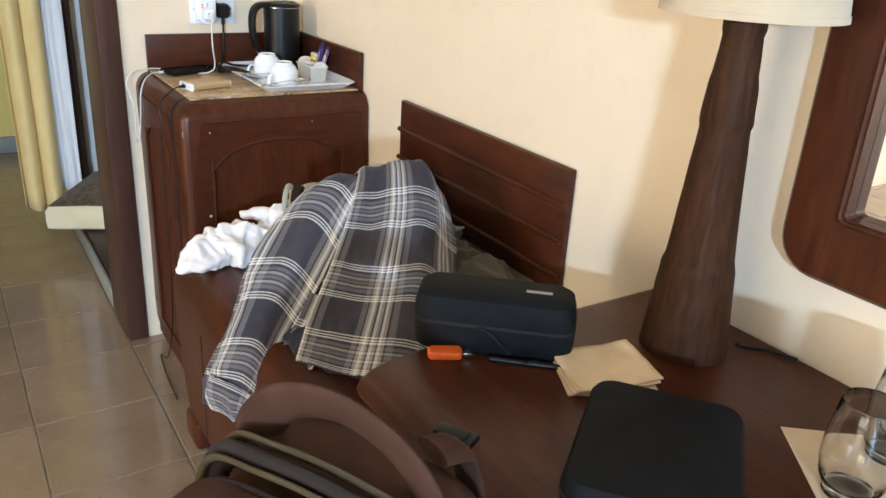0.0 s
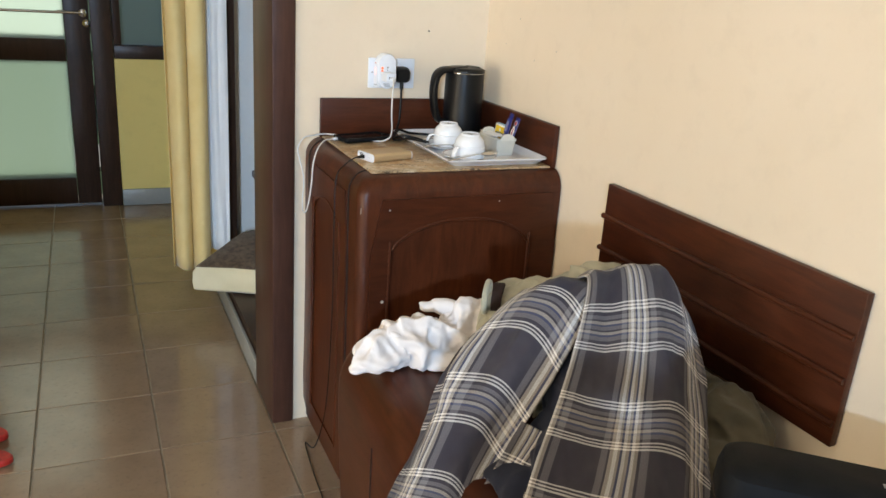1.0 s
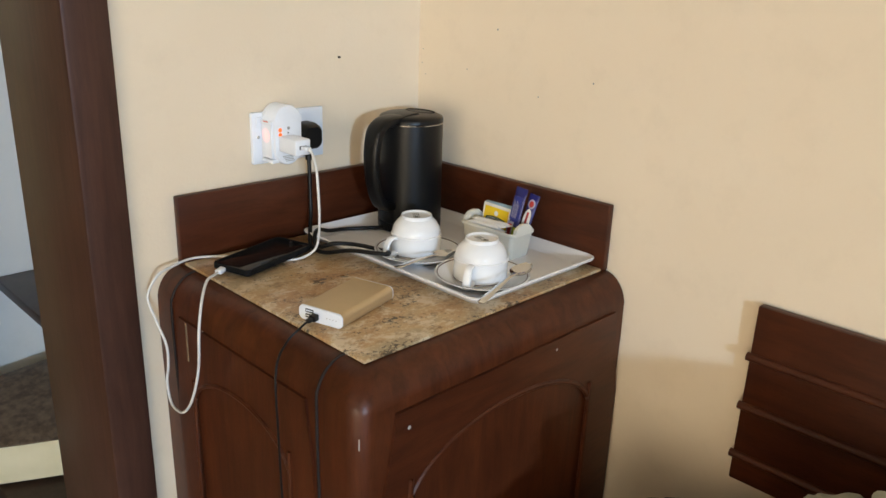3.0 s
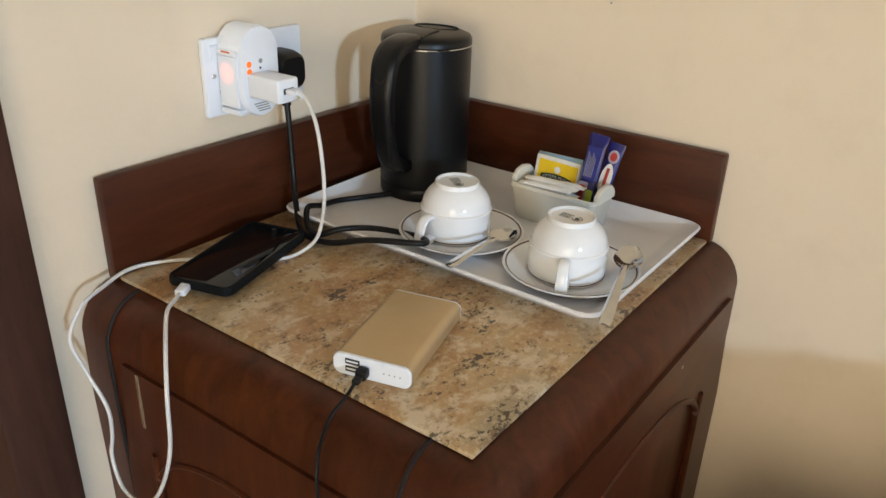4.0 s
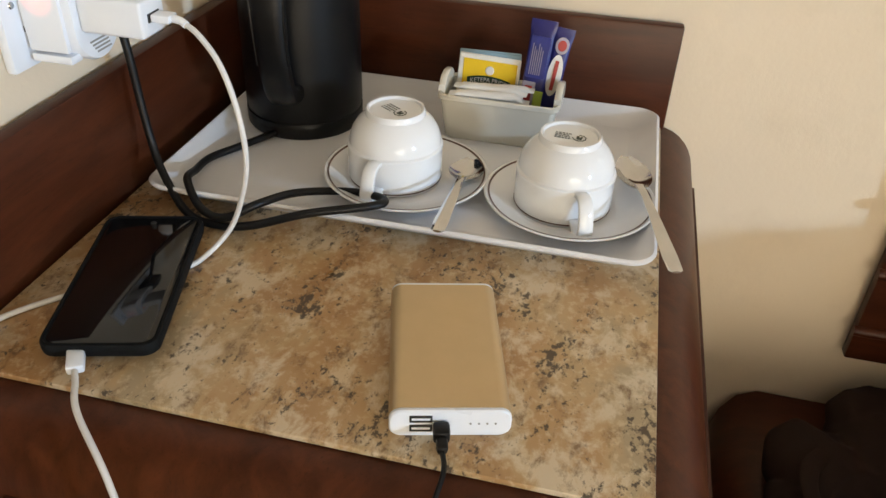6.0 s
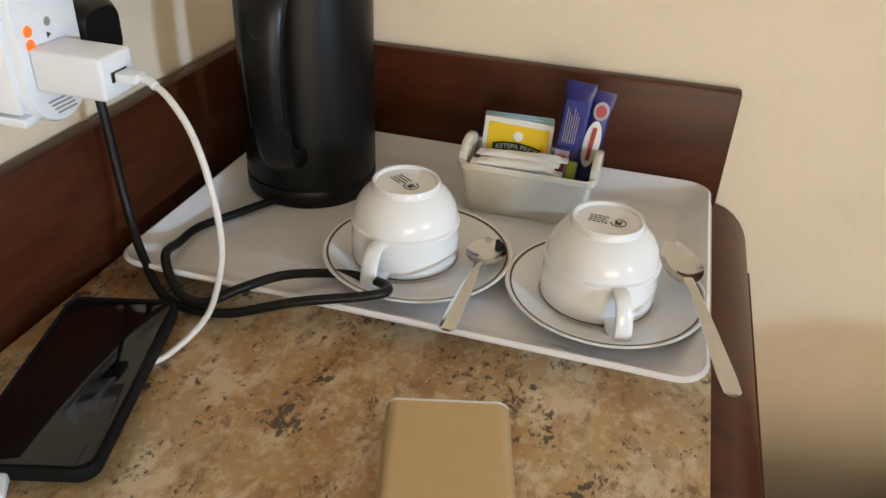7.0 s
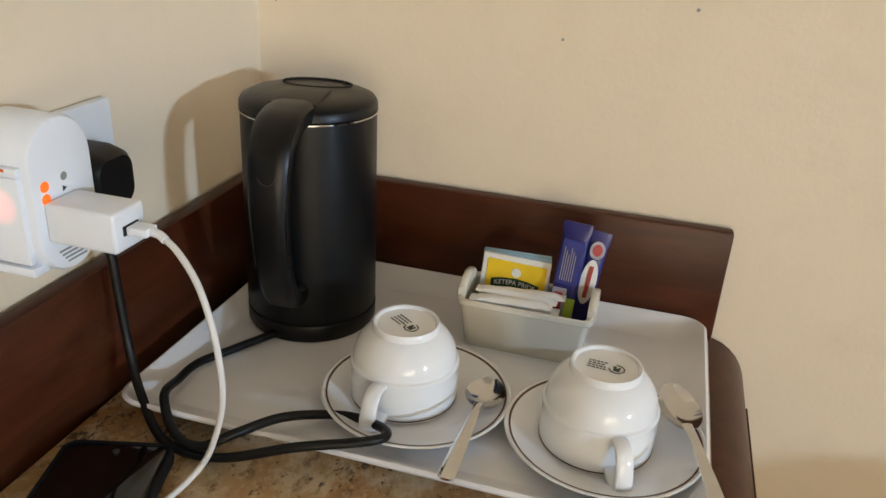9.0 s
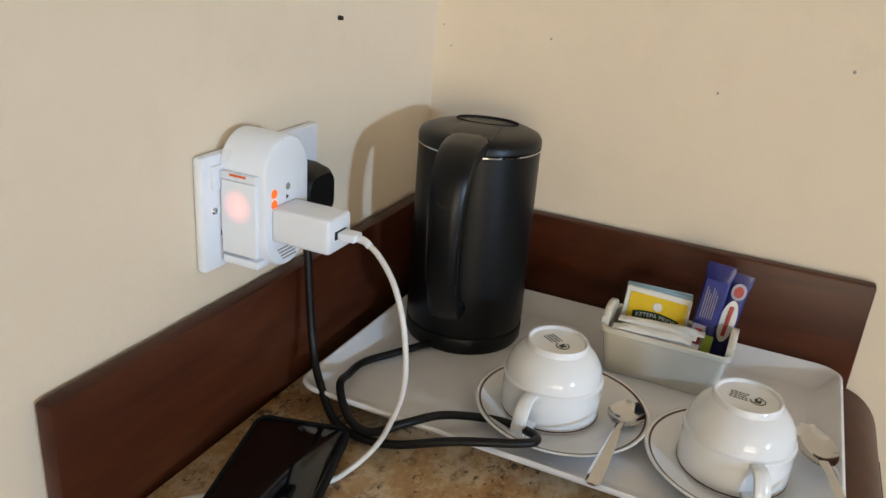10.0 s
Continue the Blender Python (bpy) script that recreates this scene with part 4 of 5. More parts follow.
def spoon(tip, bowl, label):
    a, b = Vector(tip), Vector(bowl)
    d = b - a
    L = d.length
    d.normalize()
    side = d.cross(Vector((0, 0, 1))).normalized()
    up = side.cross(d)
    s = thing("spoon", (a + b) / 2, label, "spoon", "teaspoons on the saucers")
    loops = []
    for t, w, z in ((0, 0.0034, 0.0), (0.012, 0.0056, 0.0002), (0.10, 0.0062, 0.0006), (0.35, 0.0048, 0.003), (0.56, 0.0034, 0.004), (0.68, 0.0040, 0.002)):
        q = a + d * L * t + up * z
        loops.append([q + side * w * math.cos(2 * math.pi * k / 12) + up * 0.0011 * math.sin(2 * math.pi * k / 12) for k in range(12)])
    part("stem", loft(loops), M_STEEL, s)
    loops = []
    for i in range(1, 14):
        t = i / 14
        w = 0.0155 * math.sin(math.pi * t ** 0.8) ** 0.75
        q = a + d * L * (0.64 + 0.36 * t)
        dp = 0.0075 * math.sin(math.pi * t)
        top = [q + side * w * u + up * (0.0015 - dp * (1 - u * u)) for u in (-1, -0.66, -0.33, 0, 0.33, 0.66, 1)]
        bot = [q + side * w * u + up * (0.0005 - dp * (1 - u * u)) for u in (0.9, 0.5, 0, -0.5, -0.9)]
        loops.append(top + bot)
    part("bowl", loft(loops), M_STEEL, s)
    return s


spoon((-0.318, -0.297, CT + 0.0225), (-0.190, -0.300, TT + 0.0170), "steel teaspoon resting on a saucer's rim")
spoon((-0.325, -0.480, CT + 0.0250), (-0.160, -0.434, TT + 0.0265), "steel teaspoon overhanging the tray's edge")

# holder with sachets
hold = thing("sachet_holder", (-0.098, -0.309, TT), "cream porcelain holder filled with sachets on the tray", "holder")
HX, HY = -0.098, -0.309


def hl(w, h, z, r=0.008):
    return rrect(HX, HY, w, h, r, TT + z)


part("dish", loft([hl(0.048, 0.100, 0.0), hl(0.051, 0.104, 0.002), hl(0.058, 0.114, 0.040), hl(0.062, 0.118, 0.0425), hl(0.062, 0.118, 0.0465), hl(0.0585, 0.1145, 0.0475),
                   hl(0.053, 0.109, 0.0455), hl(0.046, 0.098, 0.006)]), M_BOXP, hold)
for sy in (1, -1):
    y = HY + sy * 0.0565
    pts = [(HX + a, b) for a, b in ((-0.022, 0.042), (-0.020, 0.052), (-0.012, 0.0585), (0.0, 0.0605), (0.012, 0.0585), (0.020, 0.052), (0.022, 0.042))]
    part("lug", loft([[(x, y - 0.0034, TT + z) for x, z in pts], [(x, y - 0.0020, TT + z + 0.0008) for x, z in pts], [(x, y + 0.0020, TT + z + 0.0008) for x, z in pts], [(x, y + 0.0034, TT + z) for x, z in pts]]), M_BOXP, hold, "raised end grip")


def card(w, h, th, m, bev=0.0006):
    return moved(box(-w / 2, w / 2, -th / 2, th / 2, 0, h, bev, 1), m)


def facing(x, y, z, yaw=-80, tip=-10, lean=0):
    """A pose for a small upright card whose front looks to -x and up a little."""
    return Matrix.Translation((x, y, z)) @ Matrix.Rotation(radians(yaw), 4, 'Z') @ Matrix.Rotation(radians(tip), 4, 'X') @ Matrix.Rotation(radians(lean), 4, 'Y')


def text_mesh(body, size, m, width=None, bend=0.0):
    cu = bpy.data.curves.new("lettering", 'FONT')
    cu.body, cu.size, cu.align_x, cu.align_y, cu.extrude = body, size, 'CENTER', 'CENTER', 0.00008
    tmp = bpy.data.objects.new("lettering", cu)
    me = bpy.data.meshes.new_from_object(tmp)
    bpy.data.objects.remove(tmp)
    bm = bmesh.new()
    bm.from_mesh(me)
    bpy.data.meshes.remove(me)
    xs = [v.co.x for v in bm.verts]
    k = width / (max(xs) - min(xs)) if width else 1
    for v in bm.verts:
        v.co.x *= k
        v.co.y -= bend * v.co.x ** 2
    # text lies in x, y: stand it up on the card's front
    return moved(bm, m @ Matrix.Rotation(radians(90), 4, 'X'))


for k, (x, tip, base, front) in enumerate(((-0.078, -4, TT + 0.010, M_TEA_B), (-0.083, -6, TT + 0.009, M_TEA_B), (-0.089, -8, TT + 0.008, M_TEA_Y))):
    m = facing(x, HY + 0.017 + 0.001 * k, base, -90, tip, 1.5 * k - 1)
    sach = thing("tea_sachet", (x, HY + 0.017, base), "tea bag sachet with a yellow printed front standing in the holder" if k == 2 else "pale blue foil tea sachet standing in the holder", "sachet", "tea sachets")
    part("packet", card(0.062, 0.066, 0.0024, m, 0.001), M_WPAPER if k == 2 else M_TEA_B, sach)
    if k == 2:
        part("print", card(0.054, 0.058, 0.0006, m @ Matrix.Translation((0.001, -0.0016, 0.003))), M_TEA_Y, sach, "yellow printed panel")
        sh = bmesh.new()
        n = 16
        top = [(0.022 * (2 * i / n - 1), 0, 0.046 - 7.0 * (0.022 * (2 * i / n - 1)) ** 2) for i in range(n + 1)]
        vs = [sh.verts.new(p) for p in top] + [sh.verts.new((x0 * 0.98, 0, z0 - 0.0085)) for x0, _, z0 in reversed(top)]
        sh.faces.new(vs)
        bmesh.ops.solidify(sh, geom=sh.faces[:], thickness=0.0003)
        part("banner", moved(sh, m @ Matrix.Translation((0.001, -0.0022, 0.0))), M_GREEN, sach, "dark green curved banner")
        part("lettering", text_mesh("KETEPA PRIDE", 0.0062, m @ Matrix.Translation((0.001, -0.0027, 0.0418)), 0.037, 7.0), M_WPAPER, sach, "white lettering", smooth=False)
        part("emblem", moved(lathe([(0.0045, 0), (0.004, 0.0004)], (0, 0, 0), 16), m @ Matrix.Translation((0.001, -0.0022, 0.0515)) @ pose(0, 0, 0, 90)), M_WPAPER, sach)
for k, (x, z, a) in enumerate(((-0.117, 0.0475, 0.5), (-0.108, 0.0500, -0.3), (-0.112, 0.0420, 0.2), (-0.101, 0.0490, 0.7))):
    m = Matrix.Translation((x, HY + 0.013 - 0.003 * k, TT + z)) @ Matrix.Rotation(radians(90 + a * 3), 4, 'Z') @ Matrix.Rotation(radians(4 * a), 4, 'Y')
    bm = loft([[(-0.036 + 0.072 * t, w * math.cos(2 * math.pi * i / 10), h * math.sin(2 * math.pi * i / 10)) for i in range(10)] for t, w, h in
               ((0, 0.0062, 0.0006), (0.07, 0.0064, 0.0008), (0.12, 0.0054, 0.0036), (0.35, 0.0060, 0.0046), (0.5, 0.0053, 0.0040), (0.70, 0.0061, 0.0047), (0.88, 0.0054, 0.0036), (0.93, 0.0064, 0.0008), (1, 0.0062, 0.0006))])
    single("sugar_stick", moved(bm, m), M_WPAPER, "white paper sugar stick lying in the holder", "sugar stick", "sugar sticks")


M_LILAC = plain("pale_lilac_print", (0.42, 0.38, 0.46), 0.35, wear=0.25)


def creamer(m, label):
    s = thing("creamer_stick", m.translation, label, "creamer stick", "creamer sticks")
    part("film", moved(loft([[(w * math.cos(2 * math.pi * i / 14), h * math.sin(2 * math.pi * i / 14), 0.105 * t) for i in range(14)] for t, w, h in
                             ((0, 0.0125, 0.0006), (0.05, 0.0125, 0.0008), (0.12, 0.0115, 0.0032), (0.5, 0.0112, 0.0040), (0.86, 0.0115, 0.0032), (0.93, 0.0128, 0.0008), (1, 0.0128, 0.0005))]), m), M_BLUE, s, "deep blue glossy film")
    first = "pale" in label
    if first:
        part("print_top", card(0.0190, 0.040, 0.0006, m @ Matrix.Translation((0.0, -0.0040, 0.050))), M_BLUE2, s, "mid blue printed field")
        part("print", card(0.0125, 0.036, 0.0006, m @ Matrix.Translation((-0.004, -0.0042, 0.010))), M_LILAC, s, "pale printed field")
        part("print_red", card(0.0070, 0.026, 0.0005, m @ Matrix.Translation((-0.004, -0.0047, 0.016))), M_REDP, s, "dull red printed bar", False)
        part("print_lime", card(0.0090, 0.030, 0.0006, m @ Matrix.Translation((0.0065, -0.0042, 0.008))), M_LIME, s, "lime green printed field", False)
        part("badge", card(0.0055, 0.0075, 0.0005, m @ Matrix.Translation((-0.006, -0.0036, 0.080))), M_TEA_B, s, "small pale badge", False)
        for j in range(6):
            part("small_print", card(0.0007, 0.030 - 0.003 * (j % 3), 0.0004, m @ Matrix.Translation((-0.0062 + 0.0020 * j, -0.0046, 0.053)), 0.0), M_LILAC, s, "fine unreadable print as bars", False)
    else:
        bm = bmesh.new()
        bmesh.ops.create_circle(bm, cap_ends=True, radius=1, segments=28)
        bmesh.ops.solidify(bm, geom=bm.faces[:], thickness=0.06)
        part("print", moved(bm, m @ Matrix.Translation((0.0, -0.0043, 0.058)) @ pose(0, 0, 0, 90) @ Matrix.Diagonal((0.0090, 0.021, 0.006, 1))), M_WPAPER, s, "white oval printed field")
        part("print_red", card(0.0045, 0.030, 0.0005, m @ Matrix.Translation((0.0, -0.0048, 0.043))), M_REDP, s, "dull red printed bar", False)
        part("badge", moved(lathe([(0.0085, 0), (0.0082, 0.0005)], (0, 0, 0), 22), m @ Matrix.Translation((0.001, -0.0034, 0.088)) @ pose(0, 0, 0, 90)), M_LILAC, s, "round badge")
        part("badge_mark", moved(lathe([(0.0055, 0), (0.0050, 0.0004)], (0, 0, 0), 18), m @ Matrix.Translation((0.001, -0.0039, 0.088)) @ pose(0, 0, 0, 90)), M_REDP, s, "dull red badge centre")


M_BLUE2 = plain("mid_blue_print", (0.035, 0.045, 0.26), 0.3, wear=0.4, scale=60)
creamer(facing(-0.098, HY - 0.0265, TT + 0.011, -92, -12, 3), "blue creamer stick with a pale print in the holder")
creamer(facing(-0.090, HY - 0.0405, TT + 0.006, -84, -13, 8) @ Matrix.Diagonal((0.80, 1, 0.97, 1)), "blue creamer stick with a red badge in the holder")

# phone in a black case
ph = thing("phone", (-0.424, -0.094, CT), "black phone lying face up on the cabinet", "phone")
pm = Matrix.Translation((-0.424, -0.094, CT + 0.0042)) @ Matrix.Rotation(radians(16.0), 4, 'Z')


def slab(w, h, r, zs):
    return moved(loft([rrect(0, 0, w - 2 * i, h - 2 * i, max(0.001, r - i), z) for i, z in zs]), pm)


part("case", slab(0.158, 0.077, 0.011, [(0.003, 0), (0.0006, 0.0015), (0, 0.004), (0, 0.0085), (0.0008, 0.0105), (0.0022, 0.0108), (0.0028, 0.0098)]), M_CASE, ph, "black rubber case")
part("screen", slab(0.1500, 0.0690, 0.008, [(0, 0.0070), (0, 0.0099), (0.0008, 0.0104)]), M_BLACKG, ph, "dark glossy screen")
part("lens_bump", moved(lathe([(0.0025, 0), (0.0022, 0.0004)], (0, 0, 0), 12), pm @ Matrix.Translation((0.068, 0, 0.0104))), M_SLOT, ph)
# flat things beneath the phone: the cable that passes under it keeps it off the worktop
part("grip_pad", slab(0.13, 0.05, 0.006, [(0.0, -0.0040), (0.0, 0.0005)]), M_CASE, ph, "dark pad under the case")

# power bank
pb = thing("power_bank", (-0.440, -0.333, CT), "gold aluminium power bank with white ends", "power bank")
bm_ = Matrix.Translation((-0.4405, -0.3335, CT + 0.0002)) @ Matrix.Rotation(radians(15.5), 4, 'Z')


def pill(x, w, h, inset=0.0, n=8):
    pts = []
    r = h / 2 - 0.003
    for sy, sz, a0 in ((1, 1, 0), (-1, 1, 90), (-1, -1, 180), (1, -1, 270)):
        for k in range(n + 1):
            a = radians(a0 + 90 * k / n)
            pts.append((x, sy * (w / 2 - r) + (r - inset) * math.cos(a), h / 2 + sz * (h / 2 - r) + (r - inset) * math.sin(a)))
    return pts


PW, PH_, PL = 0.0735, 0.0215, 0.124
part("sleeve", moved(loft([pill(-PL / 2 + 0.0025, PW, PH_), pill(PL / 2 - 0.0025, PW, PH_)]), bm_), M_GOLD, pb, "brushed gold sleeve")
part("end_cap", moved(loft([pill(-PL / 2 - 0.0005, PW, PH_, 0.0012), pill(-PL / 2 + 0.0004, PW, PH_, 0.0002), pill(-PL / 2 + 0.0024, PW, PH_, 0.0002)]), bm_), M_WPLAST, pb, "white plastic end with ports")
part("end_cap", moved(loft([pill(PL / 2 - 0.0024, PW, PH_, 0.0002), pill(PL / 2 - 0.0004, PW, PH_, 0.0002), pill(PL / 2 + 0.0005, PW, PH_, 0.0012)]), bm_), M_WPLAST, pb)
for y, z in ((0.0175, 0.0150), (0.0175, 0.0075)):
    pt = part("usb_port", moved(box(-PL / 2 - 0.0012, -PL / 2 + 0.001, y - 0.0068, y + 0.0068, z - 0.0027, z + 0.0027, 0.0004), bm_), M_SLOT, pb, "dark port")
    part("tongue", moved(box(-PL / 2 - 0.0015, -PL / 2 + 0.0008, y - 0.0055, y + 0.0055, z - 0.0004, z + 0.0012), bm_), M_WPLAST, pt, smooth=False)
for y in (-0.012, -0.017, -0.022, -0.027):
    part("indicator", moved(lathe([(0.0007, 0), (0.0006, 0.0006)], (0, 0, 0), 8), bm_ @ Matrix.Translation((-PL / 2 - 0.0004, y, 0.011)) @ pose(0, 0, 0, 0, -90, 0)), M_SKIRT, pb)


def b2w(x, y, z):
    return bm_ @ Vector((x, y, z))


cable_b = thing("charging_cable", b2w(-PL / 2 - 0.01, 0.006, 0.01), "thin black charging cable plugged into the power bank", "cable")
part("plug", moved(merge(box(-PL / 2 - 0.0115, -PL / 2 - 0.0012, 0.0005, 0.0105, 0.0055, 0.0145, 0.0018), box(-PL / 2 - 0.021, -PL / 2 - 0.0105, 0.0020, 0.0090, 0.0065, 0.0128, 0.0024)), bm_), M_RUBBER, cable_b)
p0 = b2w(-PL / 2 - 0.019, 0.0055, 0.0095)
part("cord", tube([p0, p0 + Vector((-0.014, -0.004, -0.003)), (-0.556, -0.352, 0.936), (-0.580, -0.362, 0.905), (-0.586, -0.372, 0.80), (-0.588, -0.38, 0.55), (-0.590, -0.35, 0.25), (-0.592, -0.25, 0.05),
                   (-0.598, -0.16, 0.006), (-0.612, -0.30, 0.005), (-0.620, -0.45, 0.004)], 0.0016, 8, 10), M_RUBBER, cable_b)

# ---------------- socket, adapter, plugs and cables ----------------
sock = thing("double_socket", (-0.312, -0.004, 1.13), "white double wall socket above the cabinet", "socket")
part("plate", box(-0.3840, -0.239, -0.0095, -0.0005, 1.084, 1.1715, 0.003), M_WPLAST, sock)
for x in (-0.352, -0.273):
    part("rocker", box(x - 0.024, x - 0.012, -0.0125, -0.0085, 1.146, 1.164, 0.0015), M_WPLAST, sock, "rocker switch")
    for dx, dz in ((0.0, 0.010), (-0.011, -0.010), (0.011, -0.010)):
        part("slot", box(x + dx - 0.003, x + dx + 0.003, -0.0100, -0.0088, 1.122 + dz - 0.002, 1.122 + dz + 0.002), M_SLOT, sock, "dark pin slot", False)
for x in (-0.372, -0.253):
    part("screw", moved(lathe([(0.0028, 0), (0.0020, 0.001)], (0, 0, 0), 12), pose(x, -0.0094, 1.130, 90)), M_STEEL, sock)

ad = thing("travel_adapter", (-0.336, -0.03, 1.14), "white travel adapter with orange lamps in the socket", "adapter")


def stadium(w, h, y, inset=0.0, cx=-0.339, cz=1.1365):
    pts, r = [], w / 2 - inset
    for k in range(17):
        a = math.pi * k / 16
        pts.append((cx + r * math.cos(a), y, cz + (h / 2 - w / 2) + r * math.sin(a)))
    for k in range(17):
        a = math.pi + math.pi * k / 16
        pts.append((cx + r * math.cos(a), y, cz - (h / 2 - w / 2) + r * math.sin(a)))
    return pts


part("body", loft([stadium(0.054, 0.100, -0.0102), stadium(0.054, 0.100, -0.046), stadium(0.054, 0.100, -0.0485, 0.0015), stadium(0.054, 0.100, -0.0492, 0.004)]), M_WPLAST, ad)
part("fuse_cover", box(-0.3690, -0.3645, -0.0430, -0.0130, 1.0985, 1.1545, 0.0012), M_COVER, ad, "translucent cover lit red from within")
part("cover_lip", box(-0.3700, -0.3645, -0.0440, -0.0130, 1.1550, 1.1610, 0.001), M_WPLAST, ad)
part("neon_slot", box(-0.3704, -0.3698, -0.036, -0.022, 1.1585, 1.1602), M_ORANGE, ad, "orange slot", False)
for z in (1.1465, 1.1385):
    part("indicator", moved(lathe([(0.0036, 0), (0.0032, 0.0007)], (0, 0, 0), 18), pose(-0.3555, -0.0490, z, 90)), M_LED, ad, "orange indicator lamp")
for k in range(4):
    part("marking", box(-0.352 + 0.002 * k, -0.332 + 0.001 * k, -0.0496, -0.0490, 1.1015 - 0.0028 * k, 1.1027 - 0.0028 * k), M_SKIRT, ad, "small grey print as a bar", False)
part("badge", moved(lathe([(0.0030, 0), (0.0025, 0.0005)], (0, 0, 0), 12), pose(-0.339, -0.0490, 1.1485, 90)), M_SKIRT, ad, "small grey mark")
part("badge", moved(lathe([(0.0024, 0), (0.0020, 0.0005)], (0, 0, 0), 3), pose(-0.340, -0.0490, 1.1410, 90)), M_SLOT, ad, "small dark mark")
part("latch", box(-0.3690, -0.3560, -0.0440, -0.0130, 1.0905, 1.0965, 0.0012), M_WPLAST, ad, "white latch below the cover")

chg = thing("usb_charger", (-0.345, -0.075, 1.127), "white cube charger plugged into the travel adapter", "charger")
part("body", box(-0.3595, -0.3300, -0.0980, -0.0494, 1.1115, 1.1375, 0.0025, 3), M_WPLAST, chg)
part("usb_port", box(-0.3520, -0.3380, -0.0987, -0.0975, 1.1215, 1.1275), M_SLOT, chg, "dark port", False)

wc = thing("usb_cable", (-0.324, -0.09, 1.126), "white cable from the charger to the phone", "cable")
part("plug", box(-0.3510, -0.3390, -0.1130, -0.0991, 1.1217, 1.1273, 0.0012), M_WPLAST, wc)
part("collar", tube([(-0.345, -0.1125, 1.1243), (-0.346, -0.119, 1.1237), (-0.348, -0.124, 1.1220)], 0.0028, 10, 3), M_WPLAST, wc)
part("cord", tube([(-0.346, -0.119, 1.1237), (-0.351, -0.134, 1.117), (-0.358, -0.151, 1.100), (-0.364, -0.163, 1.070), (-0.364, -0.165, 1.030), (-0.356, -0.151, 0.988), (-0.356, -0.139, 0.963), (-0.372, -0.128, 0.9500), (-0.392, -0.118, 0.9478),
                   (-0.420, -0.085, 0.9478), (-0.445, -0.055, 0.9478), (-0.480, -0.028, 0.9485), (-0.515, -0.022, 0.9510), (-0.552, -0.034, 0.9500), (-0.584, -0.046, 0.945), (-0.601, -0.045, 0.915), (-0.597, -0.056, 0.880),
                   (-0.592, -0.075, 0.842), (-0.590, -0.071, 0.804), (-0.591, -0.064, 0.772), (-0.594, -0.080, 0.742), (-0.597, -0.118, 0.744), (-0.598, -0.148, 0.768), (-0.598, -0.172, 0.808), (-0.597, -0.187, 0.853), (-0.593, -0.187, 0.905),
                   (-0.576, -0.168, 0.940), (-0.548, -0.134, 0.9545), (-0.526, -0.118, 0.9545), (-0.518, -0.112, 0.9542)], 0.0021, 10, 8), M_WCABLE, wc)
plug_m = Matrix.Translation((-0.508, -0.106, CT + 0.0085)) @ Matrix.Rotation(radians(32), 4, 'Z')
part("phone_plug", moved(box(-0.011, 0.013, -0.0055, 0.0055, -0.0034, 0.0034, 0.0016), plug_m), M_WPLAST, wc)

kp2 = thing("power_lead", (-0.272, -0.03, 1.13), "black kettle cord with a three-pin plug looping over the tray", "cable")
part("plug", loft([rrect(0, 0, 0.046, 0.046, 0.014, 0), rrect(0, 0, 0.046, 0.046, 0.014, 0.018), rrect(0, 0, 0.041, 0.041, 0.013, 0.030), rrect(0, 0, 0.034, 0.034, 0.010, 0.034)]), M_RUBBER, kp2, "black moulded plug")
plug_ob = kp2.children[0]
for v in plug_ob.data.vertices:
    q = v.co + kp2.location
    v.co = Vector((-0.285 + q.x, -0.0102 - q.z, 1.126 + q.y)) - kp2.location
part("collar", tube([(-0.285, -0.026, 1.110), (-0.285, -0.027, 1.098), (-0.286, -0.029, 1.084)], 0.0055, 12, 3), M_RUBBER, kp2)
ZC = TT + 0.0185
part("cord", tube([(-0.285, -0.027, 1.098), (-0.287, -0.032, 1.070), (-0.289, -0.036, 1.030), (-0.293, -0.042, 0.995), (-0.304, -0.055, 0.972), (-0.325, -0.084, 0.9525), (-0.333, -0.112, 0.9500), (-0.333, -0.145, 0.9545), (-0.323, -0.190, 0.9680),
                   (-0.306, -0.232, 0.9715), (-0.293, -0.246, 0.9705), (-0.281, -0.238, 0.9680), (-0.269, -0.205, 0.9610), (-0.290, -0.168, 0.9650), (-0.322, -0.148, 0.9690), (-0.334, -0.124, 0.9590), (-0.328, -0.100, 0.9605), (-0.306, -0.078, 0.9715),
                   (-0.270, -0.065, 0.9600), (-0.240, -0.063, 0.9565), (-0.211, -0.078, 0.9562), (-0.172, -0.100, 0.9562)], 0.0035, 12, 8), M_RUBBER, kp2)

sw = thing("wall_switch", (-0.44, -0.004, 1.44), "white wall switch plate", "switch")
part("plate", box(-0.487, -0.400, -0.0095, -0.0005, 1.398, 1.484, 0.003), M_WPLAST, sw)
part("rocker", box(-0.456, -0.431, -0.0125, -0.0090, 1.424, 1.458, 0.0015), M_WPLAST, sw)
single("nail", moved(lathe([(0.0022, 0), (0.0018, 0.004)], (0, 0, 0), 10), pose(-0.196, 0.0002, 1.253, 90)), M_SEAM, "small dark nail in the wall", "nail")
for k, (y, z) in enumerate(((-0.20, 1.31), (-0.41, 1.24), (-0.30, 1.205), (-0.13, 1.235), (-0.012, 1.262), (-0.010, 1.236), (-0.020, 1.215))):
    single("paint_chip", moved(lathe([(0.0022 - 0.0003 * k, 0), (0.001, 0.0008)], (0, 0, 0), 7), pose(0.0002, y, z, 0, -90, 0)), M_SKIRT, "small chip in the wall paint", "paint chip", "paint chips")

